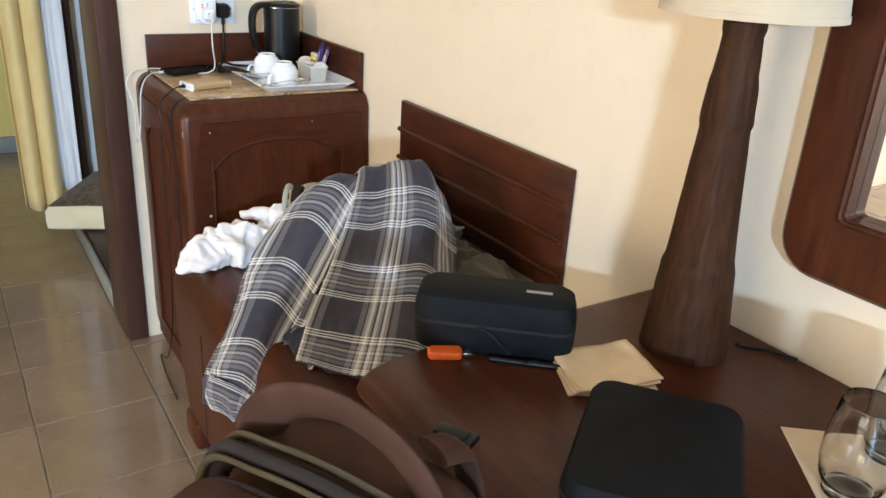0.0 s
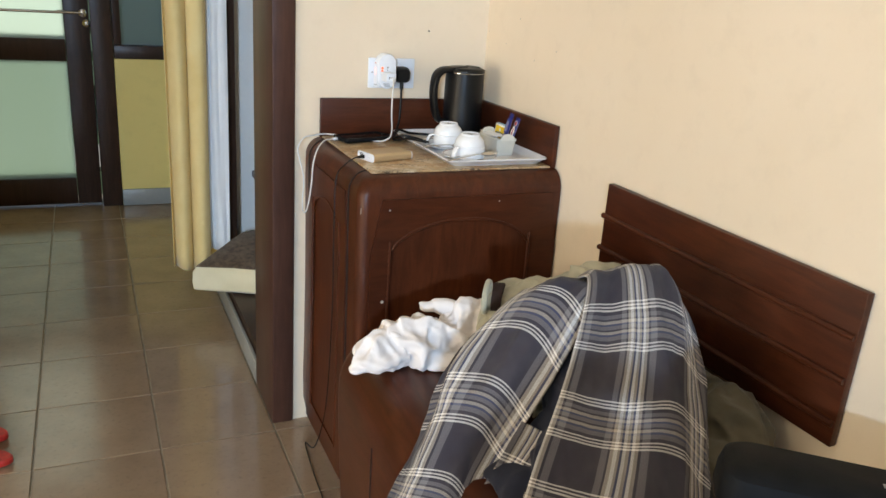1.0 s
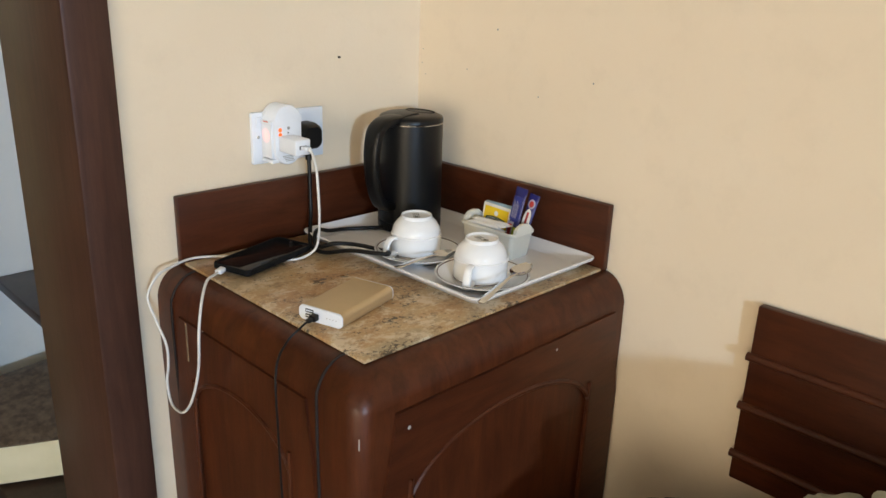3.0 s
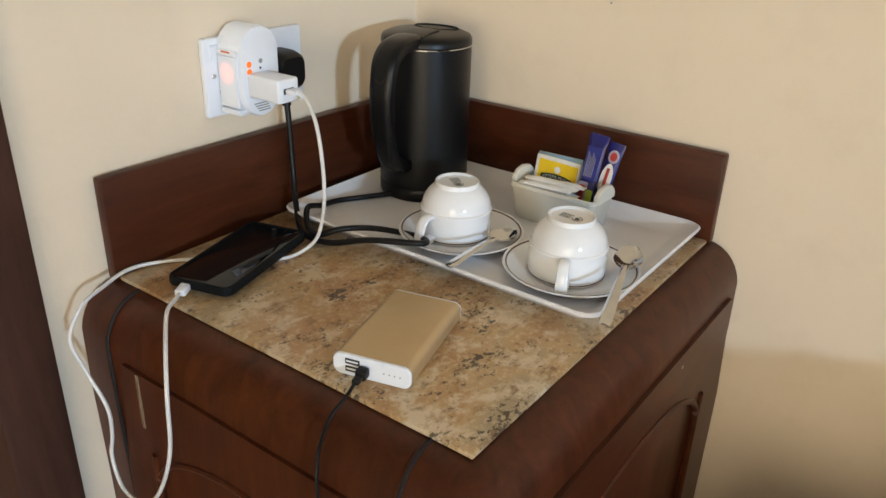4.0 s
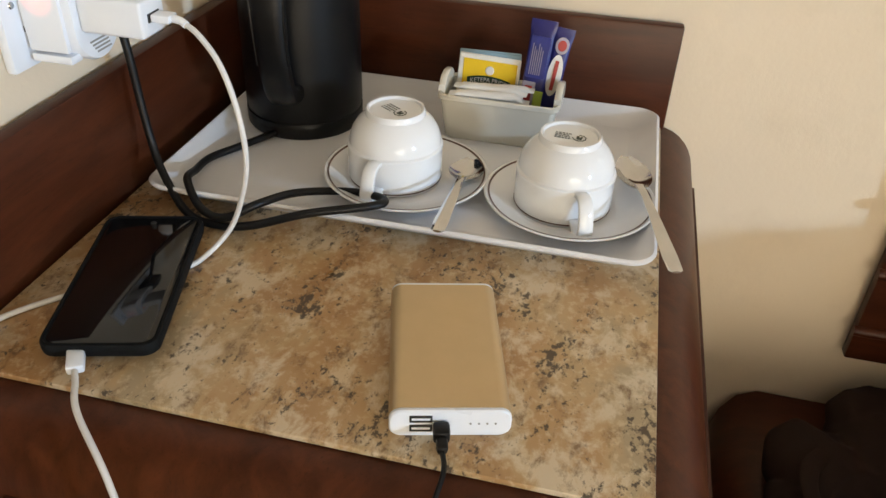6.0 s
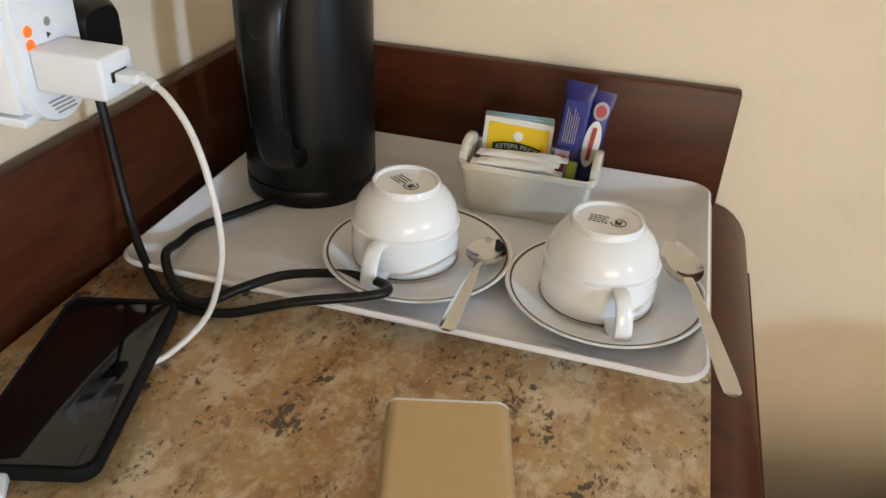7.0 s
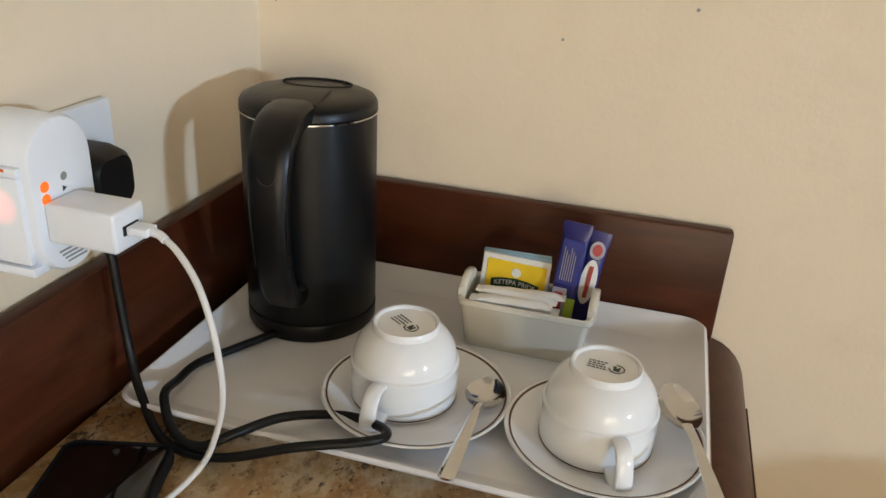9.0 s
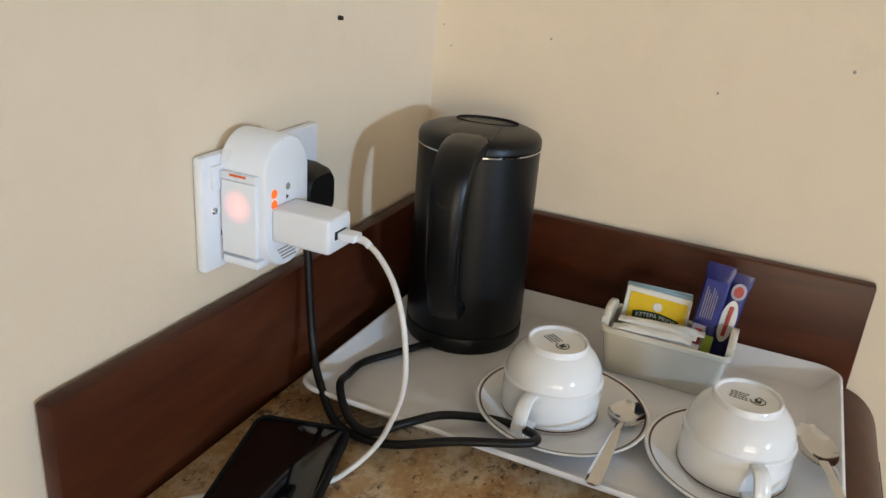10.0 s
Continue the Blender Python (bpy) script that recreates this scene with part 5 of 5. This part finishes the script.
# ---------------- clothes on the bench ----------------
SZ = BT - 0.56
shirt = thing("white_shirt", (-0.46, -0.79, BT), "crumpled off-white cotton shirt on the bench", "shirt")


def shirt_part(name, lobes, seed):
    grown(part(name, bundle([(Vector(c) + Vector((0, -0.015, SZ)), r, a) for c, r, a in lobes], BT, seed, amp=0.62, scale=14.0), M_SHIRT, shirt))


shirt_part("shirt_body", (((-0.520, -0.775, 0.605), (0.080, 0.060, 0.058), -20), ((-0.445, -0.770, 0.600), (0.075, 0.055, 0.055), 25), ((-0.375, -0.775, 0.615), (0.060, 0.075, 0.075), 60),
                          ((-0.320, -0.800, 0.600), (0.055, 0.070, 0.060), 20), ((-0.455, -0.835, 0.575), (0.050, 0.030, 0.020), -10)), 3.3)
shirt_part("sleeve", (((-0.585, -0.765, 0.590), (0.075, 0.062, 0.050), 15), ((-0.640, -0.790, 0.572), (0.035, 0.022, 0.012), 30)), 4.1)
shirt_part("cuff", (((-0.430, -0.715, 0.655), (0.055, 0.020, 0.018), -25),), 8.3)
bag = thing("black_bag", (-0.19, -0.73, BT), "black nylon bag slumped on the bench", "bag")
grown(part("bag_body", bundle([((-0.255, -0.695, 0.622), (0.085, 0.060, 0.036), 25), ((-0.175, -0.715, 0.625), (0.085, 0.060, 0.040), 20), ((-0.110, -0.790, 0.625), (0.090, 0.070, 0.052), 0)], BT, 5.2, amp=0.35, scale=9.0), M_BLKC, bag))
part("strap", tube([(-0.290, -0.715, 0.650), (-0.275, -0.690, 0.665), (-0.235, -0.675, 0.668), (-0.195, -0.680, 0.666), (-0.165, -0.700, 0.660)], 0.010, 10, 8, 0.25), M_BLKC, bag, "black webbing strap")
part("strap_ring", tube([(-0.290, -0.722, 0.668), (-0.298, -0.717, 0.674), (-0.296, -0.709, 0.682), (-0.288, -0.709, 0.684)], 0.0018, 8, 6), M_STEEL, bag, "small bright metal ring")
jk = thing("grey_green_jacket", (-0.24, -0.98, BT), "crumpled grey-green cotton jacket thrown on the bench", "jacket")
grown(part("jacket_body", bundle([((-0.210, -1.020, 0.660), (0.185, 0.150, 0.120), 10), ((-0.240, -0.965, 0.725), (0.130, 0.085, 0.060), 20), ((-0.130, -0.960, 0.740), (0.085, 0.075, 0.045), -20)], BT, 8.1, amp=0.85, scale=13.0), M_SAGE, jk))
grown(part("jacket_sleeve", bundle([((-0.385, -0.950, 0.790), (0.062, 0.040, 0.032), 35), ((-0.320, -0.960, 0.795), (0.075, 0.050, 0.034), 10), ((-0.250, -0.985, 0.815), (0.070, 0.050, 0.038), -12), ((-0.400, -0.955, 0.745), (0.045, 0.050, 0.060), 30), ((-0.310, -0.955, 0.745), (0.075, 0.060, 0.055), 10)], BT, 4.4, amp=0.8, scale=11.5), M_SAGE, jk))
grown(part("jacket_hood", bundle([((-0.215, -1.010, 0.845), (0.060, 0.042, 0.026), -8), ((-0.130, -1.020, 0.800), (0.065, 0.060, 0.032), 30)], BT, 6.4, amp=0.9), M_SAGE, jk))
cuff = [(-0.436 + 0.020 * math.cos(a), -0.948 + 0.028 * math.cos(a), 0.800 + 0.030 * math.sin(a)) for a in [2 * math.pi * k / 20 for k in range(21)]]
part("collar", tube(cuff, 0.0065, 10, 1), M_SAGE, jk, "rolled edge of the open collar")
part("lining", loft([[(x + 0.012, y - 0.004, z) for x, y, z in cuff[:-1]], [(x + 0.030, y - 0.012, z) for x, y, z in cuff[:-1]]], False, True), M_PACKT, jk, "dark brown lining")
grown(single("olive_trousers", bundle([((-0.120, -1.180, 0.640), (0.090, 0.120, 0.085), 10), ((-0.105, -1.290, 0.650), (0.075, 0.110, 0.070), -12), ((-0.170, -1.360, 0.610), (0.100, 0.090, 0.050), 20)], BT, 11.7, amp=0.4, scale=11.0), M_OLIVE, "folded olive cotton trousers against the wall panel", "trousers"))
grown(single("navy_trousers", bundle([((-0.450, -1.290, 0.585), (0.120, 0.180, 0.050), 12), ((-0.400, -1.330, 0.640), (0.110, 0.150, 0.085), 0), ((-0.330, -1.230, 0.700), (0.110, 0.100, 0.160), 0)], BT, 2.2, amp=0.25, scale=9.0), M_NAVY, "dark navy trousers under the plaid shirt", "trousers"))
plaid = thing("plaid_shirt", (-0.42, -1.3, BT), "navy, grey and white plaid flannel shirt draped over clothes", "shirt")
part("shirt_body", sheet([[(-0.355, -1.08, 0.86), (-0.28, -1.09, 0.87), (-0.20, -1.10, 0.85), (-0.16, -1.12, 0.78)],
                          [(-0.37, -1.18, 0.925), (-0.30, -1.19, 0.945), (-0.225, -1.20, 0.935), (-0.185, -1.23, 0.87)],
                          [(-0.43, -1.26, 0.865), (-0.35, -1.285, 0.865), (-0.265, -1.305, 0.860), (-0.215, -1.33, 0.80)],
                          [(-0.50, -1.33, 0.795), (-0.42, -1.375, 0.785), (-0.325, -1.400, 0.780), (-0.27, -1.43, 0.72)],
                          [(-0.57, -1.39, 0.73), (-0.48, -1.44, 0.715), (-0.385, -1.485, 0.705), (-0.33, -1.52, 0.65)],
                          [(-0.62, -1.435, 0.665), (-0.54, -1.495, 0.645), (-0.43, -1.545, 0.630), (-0.37, -1.57, 0.60)]], 110, 150, 0.30, 0.62, 0.010, 2.0, 0.095, 0.035), M_PLAID, plaid, thick=0.0025)
part("sleeve", sheet([[(-0.415, -1.045, 0.80), (-0.385, -1.095, 0.86), (-0.350, -1.150, 0.895), (-0.335, -1.190, 0.880)],
                      [(-0.465, -1.075, 0.820), (-0.440, -1.120, 0.880), (-0.400, -1.175, 0.915), (-0.378, -1.225, 0.885)],
                      [(-0.530, -1.060, 0.750), (-0.520, -1.105, 0.810), (-0.470, -1.175, 0.830), (-0.440, -1.235, 0.780)],
                      [(-0.590, -1.065, 0.660), (-0.585, -1.120, 0.715), (-0.535, -1.185, 0.730), (-0.500, -1.235, 0.680)],
                      [(-0.645, -1.090, 0.575), (-0.640, -1.150, 0.620), (-0.595, -1.205, 0.635), (-0.565, -1.245, 0.590)],
                      [(-0.690, -1.120, 0.505), (-0.690, -1.180, 0.535), (-0.650, -1.235, 0.545), (-0.625, -1.270, 0.515)],
                      [(-0.715, -1.160, 0.440), (-0.712, -1.205, 0.455), (-0.690, -1.255, 0.455), (-0.665, -1.285, 0.450)]], 80, 150, 0.20, 0.62, 0.020, 6.0, 0.02, 0.11, 8.0), M_PLAID, plaid, thick=0.0025)
part("sleeve_underside", sheet([[(-0.500, -1.235, 0.690), (-0.475, -1.285, 0.690), (-0.455, -1.330, 0.72)],
                                [(-0.565, -1.245, 0.600), (-0.530, -1.290, 0.600), (-0.510, -1.350, 0.64)],
                                [(-0.625, -1.270, 0.525), (-0.585, -1.310, 0.560), (-0.560, -1.375, 0.60)]], 50, 60, 0.16, 0.24, 0.014, 9.0, 0.05, 0.0, 10.0), M_PLAID, plaid, thick=0.0025)

part("cuff", sheet([[(-0.700, -1.142, 0.505), (-0.706, -1.190, 0.521), (-0.680, -1.245, 0.523), (-0.650, -1.276, 0.505)],
                    [(-0.711, -1.154, 0.472), (-0.718, -1.200, 0.484), (-0.694, -1.256, 0.484), (-0.664, -1.286, 0.478)],
                    [(-0.708, -1.172, 0.448), (-0.713, -1.215, 0.450), (-0.692, -1.260, 0.448), (-0.668, -1.288, 0.456)]], 60, 40, 0.15, 0.085, 0.013, 4.0, 0.060, 0.070, 14.0), M_PLAID, plaid, "turned-back pale checked cuff", thick=0.004)

# ---------------- things on the desk ----------------
cs = thing("black_hard_case", (-0.385, -1.765, DT), "long black zipped hard case standing on the desk", "case")
cm = Matrix.Translation((-0.412, -1.748, DT + 0.0005)) @ Matrix.Rotation(radians(-40.5), 4, 'Z')


def case_loop(w, h, r, z):
    return rrect(0, 0, w, h, r, z, 6)


part("base", moved(loft([case_loop(0.236, 0.084, 0.022, 0), case_loop(0.246, 0.094, 0.026, 0.006), case_loop(0.250, 0.098, 0.028, 0.030), case_loop(0.250, 0.098, 0.028, 0.046)]), cm), M_CASE, cs)
part("zip", moved(loft([case_loop(0.2515, 0.0995, 0.029, 0.0462), case_loop(0.2515, 0.0995, 0.029, 0.0515)]), cm), M_SEAM, cs, "black zip tape")
part("lid", moved(loft([case_loop(0.250, 0.098, 0.028, 0.0517), case_loop(0.249, 0.097, 0.028, 0.070), case_loop(0.240, 0.088, 0.026, 0.088), case_loop(0.222, 0.070, 0.022, 0.095)]), cm), M_CASE, cs)
part("label", moved(box(0.045, 0.085, -0.006, 0.002, 0.0950, 0.0956), cm), M_SKIRT, cs, "small grey print as a bar", False)
part("zip_pull", moved(tube([(-0.02, -0.051, 0.049), (0.0, -0.056, 0.040), (0.03, -0.057, 0.012)], 0.0018, 8), cm), M_RUBBER, cs)

pch = thing("black_pouch", (-0.42, -2.10, DT), "square black zipped pouch on the desk", "pouch")
qm = Matrix.Translation((-0.430, -2.112, DT + 0.0005)) @ Matrix.Rotation(radians(-52.0), 4, 'Z')
part("base", moved(loft([rrect(0, 0, 0.185, 0.235, 0.026, 0), rrect(0, 0, 0.196, 0.246, 0.030, 0.006), rrect(0, 0, 0.198, 0.248, 0.030, 0.024)]), qm), M_CASE, pch)
part("zip", moved(loft([rrect(0, 0, 0.2005, 0.2505, 0.031, 0.0242), rrect(0, 0, 0.2005, 0.2505, 0.031, 0.0295)]), qm), M_SEAM, pch, "black zip tape")
part("lid", moved(loft([rrect(0, 0, 0.198, 0.248, 0.030, 0.0297), rrect(0, 0, 0.196, 0.246, 0.030, 0.042), rrect(0, 0, 0.186, 0.236, 0.027, 0.050), rrect(0, 0, 0.16, 0.21, 0.02, 0.0525)]), qm), M_CASE, pch)
part("zip_pull", moved(tube([(0.100, -0.03, 0.027), (0.108, -0.04, 0.020), (0.112, -0.06, 0.006)], 0.003, 8), qm), M_RUBBER, pch)

nap = thing("napkin_stack", (-0.33, -1.90, DT), "folded cream paper napkins on the desk", "napkins")
nm = Matrix.Translation((-0.325, -1.903, DT + 0.0004)) @ Matrix.Rotation(radians(-22), 4, 'Z')
for k in range(4):
    bm = bmesh.new()
    n = 14
    g = [[bm.verts.new((-0.064 + 0.128 * i / n + 0.002 * k, -0.058 + 0.116 * j / n, 0.0018 + 0.0042 * k + (0.008 * (i / n) ** 3 * (k / 3)) + 0.0022 * noise.noise(Vector((i * 0.3, j * 0.3, k * 3.0))))) for i in range(n + 1)] for j in range(n + 1)]
    for j in range(n):
        for i in range(n):
            bm.faces.new((g[j][i], g[j][i + 1], g[j + 1][i + 1], g[j + 1][i]))
    part("napkin", moved(bm, nm @ Matrix.Rotation(radians(3.0 * k - 4), 4, 'Z')), M_PAPER, nap, thick=0.0022)

usb = thing("usb_stick", (-0.50, -1.745, DT), "orange USB stick on the desk", "usb stick")
um = Matrix.Translation((-0.505, -1.752, DT + 0.0003)) @ Matrix.Rotation(radians(-28), 4, 'Z') @ Matrix.Diagonal((1.25, 1.25, 1.2, 1))
part("body", moved(loft([rrect(0, 0, 0.040, 0.019, 0.005, 0), rrect(0, 0, 0.042, 0.021, 0.006, 0.002), rrect(0, 0, 0.042, 0.021, 0.006, 0.008), rrect(0, 0, 0.039, 0.018, 0.005, 0.010)]), um), M_ORANGE, usb)
part("connector", moved(box(0.021, 0.034, -0.006, 0.006, 0.003, 0.0075, 0.0005), um), M_STEEL, usb, "steel connector")
pen = thing("pen", (-0.39, -1.85, DT), "slim black pen with a silver clip on the desk", "pen")
part("barrel", tube([(-0.452, -1.795, DT + 0.0045), (-0.41, -1.832, DT + 0.0045), (-0.362, -1.873, DT + 0.0045)], 0.0042, 12, 3), M_RUBBER, pen)
part("clip", box(-0.420, -0.398, -1.840, -1.836, DT + 0.0088, DT + 0.0098, 0.0003), M_STEEL, pen)


def tumbler(x, y):
    s = thing("drinking_glass", (x, y, DT), "clear drinking glass on a paper mat", "glass", "glasses on the desk")
    part("bowl", lathe([(0.0, 0.0105), (0.022, 0.0105), (0.0290, 0.014), (0.0375, 0.030), (0.0405, 0.052), (0.0392, 0.080), (0.0355, 0.108), (0.0328, 0.130), (0.0333, 0.1308), (0.0339, 0.130), (0.0367, 0.108),
                        (0.0404, 0.080), (0.0418, 0.052), (0.0388, 0.028), (0.0300, 0.0095), (0.0, 0.0085)], (x, y, DT), 56, False, False), M_GLASS, s)
    part("foot", lathe([(0.0, 0.0008), (0.0285, 0.0008), (0.0295, 0.0025), (0.0270, 0.0055), (0.0270, 0.0080), (0.0, 0.0080)], (x, y, DT + 0.0012), 48, False, False), M_GLASS, s, "thick glass foot")


mat_ob = moved(box(-0.105, 0.105, -0.075, 0.075, 0, 0.0011), Matrix.Translation((-0.158, -2.245, DT + 0.0003)) @ Matrix.Rotation(radians(-38), 4, 'Z'))
single("paper_mat", mat_ob, M_PAPER, "cream paper mat under the glasses", "paper mat", smooth=False)
tumbler(-0.245, -2.250)
tumbler(-0.125, -2.235)
coin = single("bottle_cap", lathe([(0.011, 0.0), (0.012, 0.004), (0.011, 0.008), (0.0, 0.009)], (-0.322, -2.262, DT + 0.0002), 24, True, False), M_RUBBER, "small dark bottle cap on the desk", "bottle cap")

# ---------------- backpack on a stool before the desk ----------------
stool = thing("stool", (-0.87, -2.03, 0), "dark wooden stool that carries the backpack", "stool")
part("seat", box(-1.03, -0.71, -2.20, -1.86, 0.45, 0.49, 0.012), M_WOOD, stool)
for x in (-1.00, -0.74):
    for y in (-2.17, -1.89):
        part("leg", box(x - 0.018, x + 0.018, y - 0.018, y + 0.018, 0, 0.4495, 0.004), M_WOOD, stool)
pack = thing("backpack", (-0.838, -2.02, 0.491), "brown nylon backpack with a padded carrying handle", "backpack")
bk = Matrix.Translation((-0.838, -2.02, 0.491)) @ Matrix.Rotation(radians(-63), 4, 'Z') @ Matrix.Diagonal((1.08, 1.08, 1.0, 1))


M_TRIM = cloth("olive_brown_zip_tape", (0.05, 0.036, 0.018), (0.075, 0.055, 0.028), 1300, 0.6, 9, 0.0)


def pk(x, y, z, w, h, r):
    return [(x + a, y + b, z) for a, b, _ in rrect(0, 0, w, h, r, 0, 6)]


part("main_pocket", moved(loft([pk(0, 0.065, 0, 0.25, 0.11, 0.04), pk(0, 0.065, 0.03, 0.29, 0.14, 0.05), pk(0, 0.065, 0.20, 0.31, 0.155, 0.06), pk(0, 0.065, 0.315, 0.30, 0.145, 0.06), pk(0, 0.062, 0.358, 0.275, 0.125, 0.055), pk(0, 0.060, 0.383, 0.23, 0.095, 0.045), pk(0, 0.058, 0.394, 0.16, 0.055, 0.025), pk(0, 0.058, 0.397, 0.08, 0.02, 0.01)]), bk), M_PACK, pack)
part("front_pocket", moved(loft([pk(0, -0.085, 0.01, 0.24, 0.09, 0.035), pk(0, -0.085, 0.05, 0.28, 0.13, 0.05), pk(0, -0.085, 0.22, 0.29, 0.135, 0.05), pk(0, -0.082, 0.31, 0.28, 0.125, 0.05), pk(0, -0.072, 0.360, 0.25, 0.100, 0.045), pk(0, -0.060, 0.388, 0.20, 0.065, 0.030), pk(0, -0.056, 0.395, 0.12, 0.025, 0.012)]), bk), M_PACK, pack)
zipline = [(-0.140, 0.004, 0.30), (-0.132, 0.002, 0.352), (-0.104, -0.002, 0.390), (-0.05, -0.008, 0.404), (0.0, -0.008, 0.408), (0.05, -0.006, 0.404), (0.104, -0.002, 0.390), (0.132, 0.002, 0.352), (0.140, 0.004, 0.30)]
part("zip_opening", moved(tube(zipline, 0.015, 12, 8, 0.6), bk), M_SEAM, pack, "dark gap of the half-open zip")
part("zip", moved(tube([(x * 1.03, y - 0.015, z + 0.002) for x, y, z in zipline], 0.0042, 10, 8, 0.6), bk), M_TRIM, pack, "olive brown zip tape")
part("zip", moved(tube([(x * 1.0, y + 0.015, z + 0.012) for x, y, z in zipline], 0.0060, 10, 8, 0.5), bk), M_TRIM, pack, "olive brown zip tape")
part("zip", moved(tube([(-0.135, -0.060, 0.28), (-0.128, -0.055, 0.345), (-0.10, -0.040, 0.380), (-0.05, -0.034, 0.394), (0.05, -0.034, 0.394), (0.10, -0.040, 0.380), (0.128, -0.055, 0.345), (0.135, -0.060, 0.28)], 0.0032, 8, 8), bk), M_PACKT, pack, "dark zip line")
part("piping", moved(tube([(-0.135, -0.115, 0.28), (-0.128, -0.105, 0.330), (-0.10, -0.090, 0.372), (-0.05, -0.076, 0.392), (0.05, -0.076, 0.392), (0.10, -0.090, 0.372), (0.128, -0.105, 0.330)], 0.0032, 8, 8), bk), M_PACKT, pack)
part("carry_handle", moved(tube([(-0.112, 0.040, 0.355), (-0.100, 0.040, 0.405), (-0.062, 0.040, 0.448), (0.000, 0.040, 0.465), (0.062, 0.040, 0.448), (0.104, 0.040, 0.405), (0.122, 0.040, 0.345)], 0.026, 16, 8, 0.30), bk), M_PACK, pack, "padded carrying handle")
part("shoulder_strap", moved(tube([(0.07, 0.10, 0.405), (0.085, 0.138, 0.385), (0.09, 0.158, 0.29), (0.09, 0.152, 0.12), (0.08, 0.12, 0.03)], 0.026, 12, 8, 0.30), bk), M_PACK, pack)
part("shoulder_strap", moved(tube([(-0.07, 0.10, 0.405), (-0.085, 0.138, 0.385), (-0.09, 0.158, 0.29), (-0.09, 0.152, 0.12), (-0.08, 0.12, 0.03)], 0.026, 12, 8, 0.30), bk), M_PACK, pack)
part("buckle", moved(merge(box(0.040, 0.078, 0.150, 0.172, 0.378, 0.388, 0.003), box(0.070, 0.086, 0.146, 0.176, 0.376, 0.386, 0.003)), bk), M_RUBBER, pack, "black plastic buckle")

# red sandals on the corridor floor
def sandal(x, y, turn):
    s = thing("sandal", (x, y, 0.004), "red rubber sandal on the tiled floor", "sandal", "pair of sandals")
    m = Matrix.Translation((x, y, 0.0045)) @ Matrix.Rotation(radians(turn), 4, 'Z')
    sole = []
    for z, k in ((0, 0.96), (0.004, 1.0), (0.016, 1.0), (0.020, 0.96)):
        sole.append([(0.13 * math.cos(a) * k, (0.042 + 0.007 * math.cos(a)) * math.sin(a) * k, z) for a in [2 * math.pi * i / 36 for i in range(36)]])
    part("sole", moved(loft(sole), m), M_RED, s)
    part("strap", moved(tube([(0.01, 0.047, 0.012), (0.03, 0.040, 0.045), (0.04, 0.0, 0.062), (0.03, -0.040, 0.045), (0.01, -0.047, 0.012)], 0.022, 12, 6, 0.22), m), M_RED, s)


sandal(-1.550, 0.19, -28)
sandal(-1.535, 0.04, -20)

# ---------------- floor tiles ----------------
floor = single("floor", box(-6.0, 0, -7.2, 2.95, -0.08, -0.0035), M_GROUT, "grouted bed of the tiled floor", "floor", kind=S, smooth=False)
TS = 0.3475
tile_bm = box(-TS / 2 + 0.0028, TS / 2 - 0.0028, -TS / 2 + 0.0028, TS / 2 - 0.0028, -0.010, 0.0, 0.0012, 1)
tile_me = bpy.data.meshes.new("tile")
tile_bm.to_mesh(tile_me)
tile_bm.free()
tile_me.materials.append(M_TILE)
rng = random.Random(3)
far_tiles = []
for i in range(-16, 3):
    for j in range(-21, 9):
        x, y = -0.667 + (i + 0.5) * TS, -0.052 + (j + 0.5) * TS
        if x < -5.95 or x > 0.05 or y < -7.15 or y > 2.85:
            continue
        if y > 0.15 and (x < -1.95 or x > -0.70):
            continue
        if x < -3.2 or y < -4.1:
            far_tiles.append((x, y))
            continue
        t = new("tile", tile_me)
        t.location = (x, y, rng.uniform(-0.0006, 0.0))
        t.parent = floor
rest = bmesh.new()
for x, y in far_tiles:
    n0 = len(rest.verts)
    rest.from_mesh(tile_me)
    rest.verts.ensure_lookup_table()
    for v in rest.verts[n0:]:
        v.co += Vector((x, y, 0))
tagged(part("far_tiles", rest, M_TILE, floor, smooth=False), kind="stuff")
